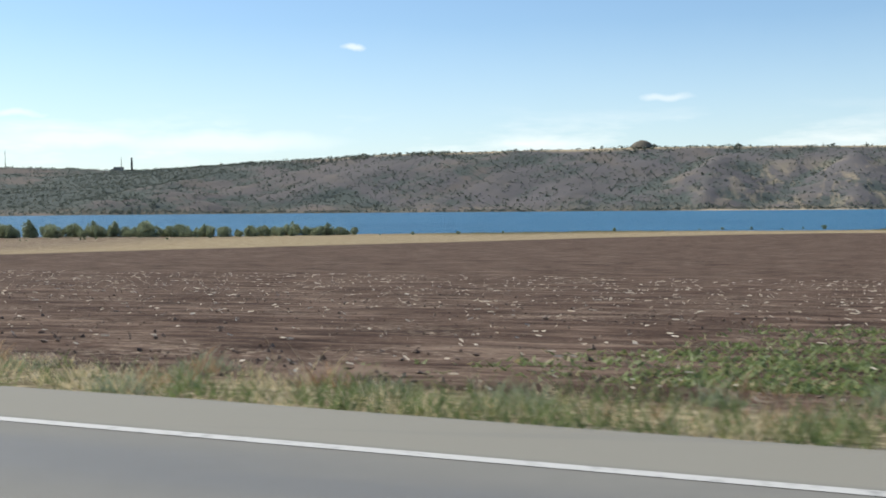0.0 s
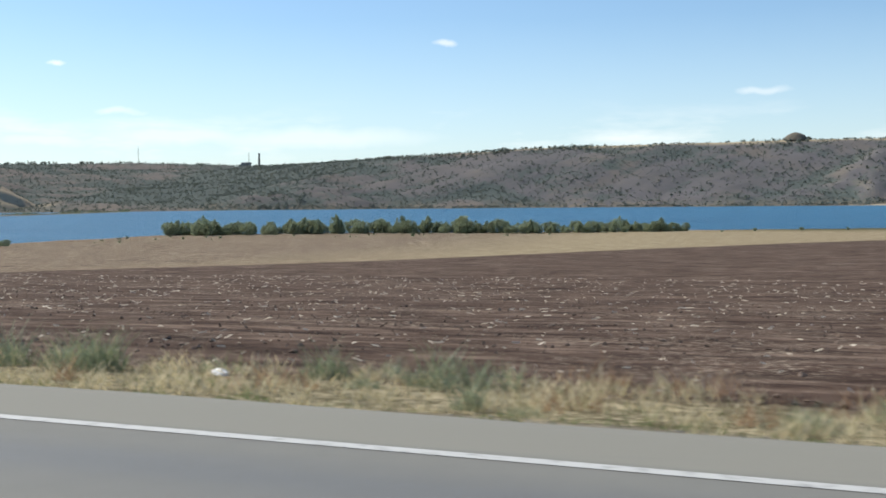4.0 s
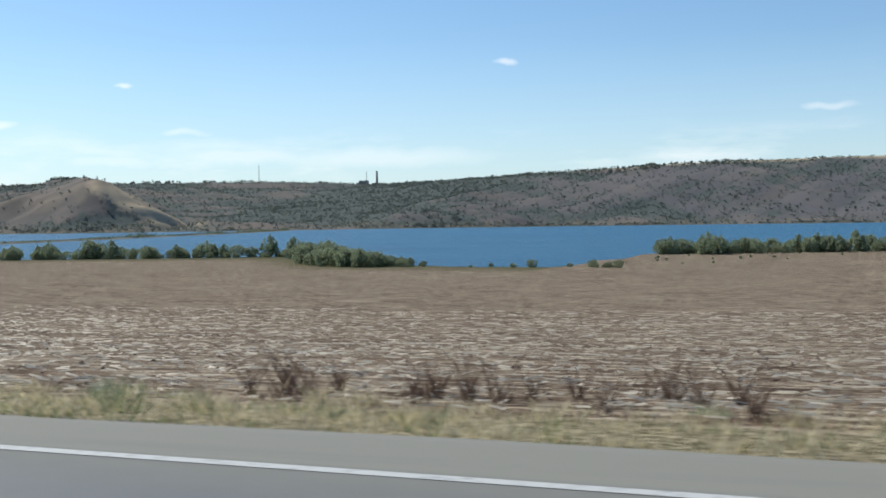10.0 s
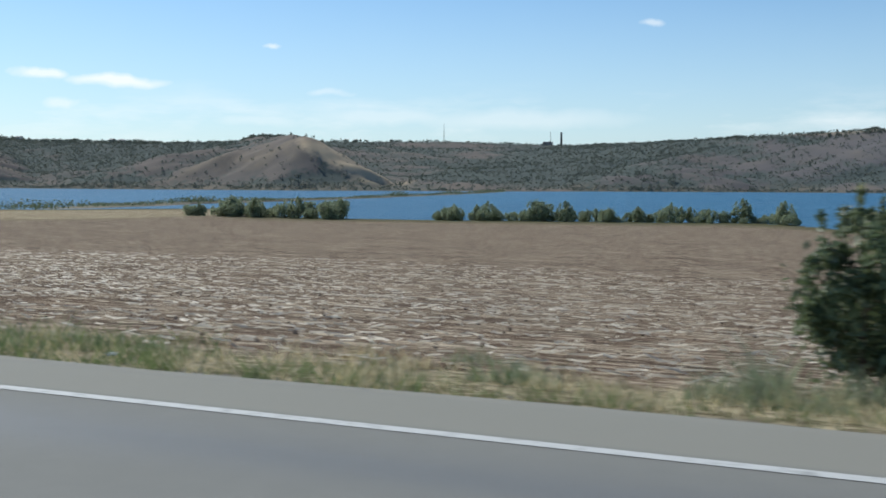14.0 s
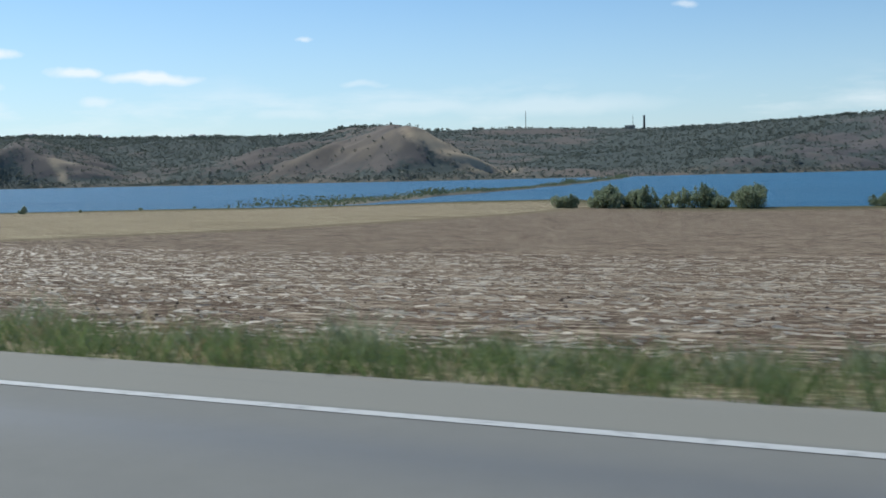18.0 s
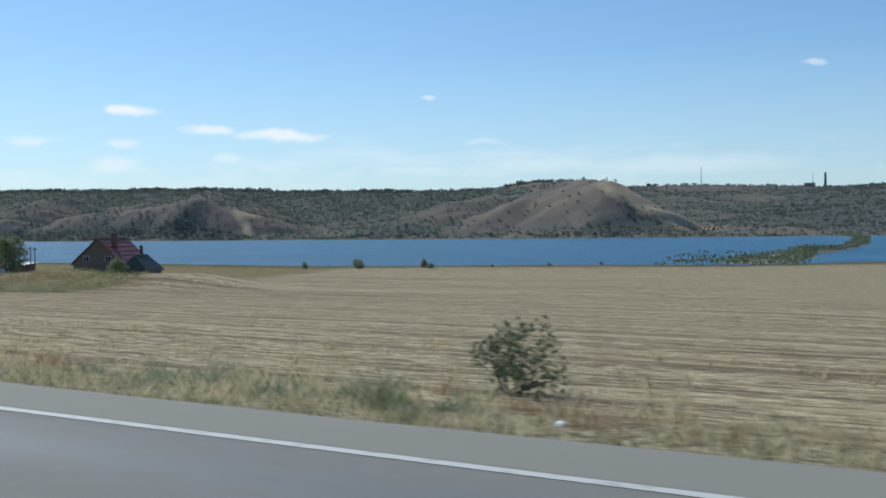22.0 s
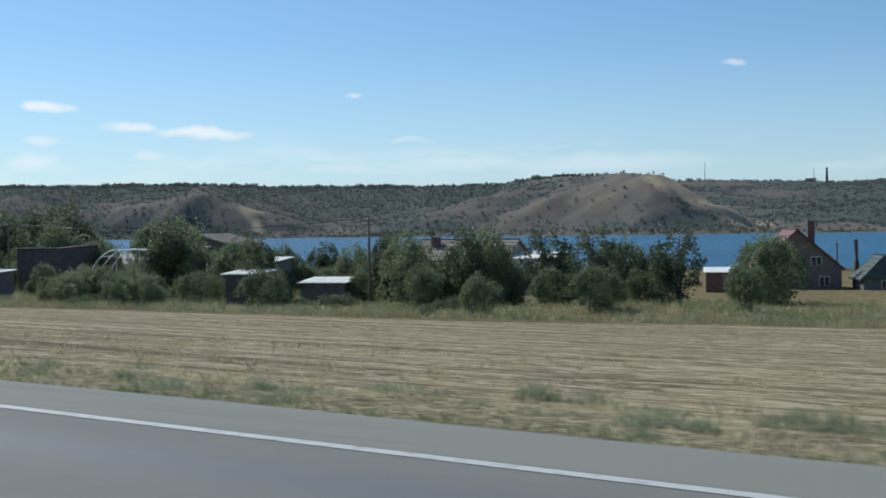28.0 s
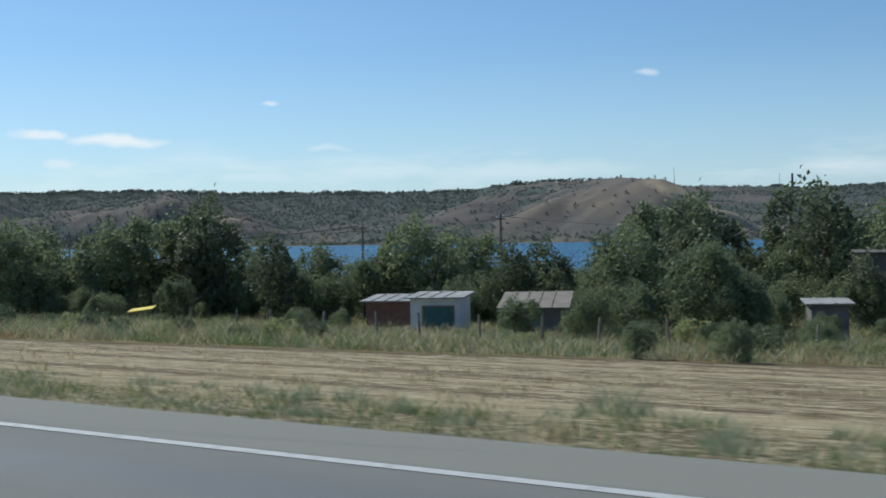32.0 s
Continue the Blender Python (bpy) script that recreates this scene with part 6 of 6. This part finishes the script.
def crumpled(name, x, d, size, mat, label, category, seed, flat=0.5):
    rr = np.random.default_rng(seed)
    bm = bmesh.new()
    bmesh.ops.create_icosphere(bm, subdivisions=2, radius=1.0)
    for v in bm.verts:
        k = 0.65 + 0.5 * rr.uniform()
        v.co = Vector((v.co.x * k * size, v.co.y * k * size * 0.8, max(-0.3, v.co.z) * k * size * flat))
    me = bpy.data.meshes.new(name)
    bm.to_mesh(me)
    bm.free()
    me.materials.append(mat)
    ob = tagged(new(name, me), label, category)
    y = float(road_y(x)) + d
    ob.matrix_basis = pose(x, y, float(near_z(np.array(x), np.array(y))) + 0.1 * size, rr.uniform(-10, 10), rr.uniform(-10, 10), rr.uniform(0, 360))


for k, (x, d, s) in enumerate(((-283.7, 10.0, 0.10), (-39.0, 11.5, 0.15), (-565.7, 10.6, 0.10), (-545.5, 11.3, 0.13), (-84.7, 11.8, 0.14), (-241.5, 10.5, 0.11), (-514.4, 10.3, 0.09),
                               (-22.0, 10.6, 0.12), (-268.0, 10.2, 0.12), (-570.0, 10.2, 0.1), (-552.0, 10.2, 0.12), (-317.0, 9.2, 0.2), (-318.5, 9.3, 0.22), (-90.0, 11.6, 0.1))):
    crumpled("plastic_bag", x, d, s, PLASTIC, "crumpled white plastic bag in the dry grass", "litter", 500 + k)
r = np.random.default_rng(91)
for k in range(26):
    crumpled("paper_scrap", float(r.uniform(-790, -10)), float(r.uniform(9.3, 12.0)), float(r.uniform(0.03, 0.075)), PLASTIC, "small pale scrap of litter in the verge", "litter", 600 + k)
canister = tagged(new("canister"), "red plastic canister lying in the dry grass", "canister")
part("body", boxes((-0.16, 0.16, -0.11, 0.11, 0.0, 0.24), (-0.13, 0.13, -0.09, 0.09, 0.24, 0.27)), RED, canister)
part("cap", limb_mesh("cap", [[((0.09, 0, 0.26), 0.035), ((0.09, 0, 0.31), 0.035)]], DARK_METAL, 8), None, canister)
part("grip", boxes((-0.10, 0.04, -0.02, 0.02, 0.30, 0.33), (-0.10, -0.08, -0.02, 0.02, 0.26, 0.30)), RED, canister)
canister.matrix_basis = pose(-188.0, float(road_y(-188.0)) + 10.6, float(near_z(np.array(-188.0), road_y(-188.0) + 10.6)) + 0.03, 8, -12, 25) @ Matrix.Scale(0.65, 4)
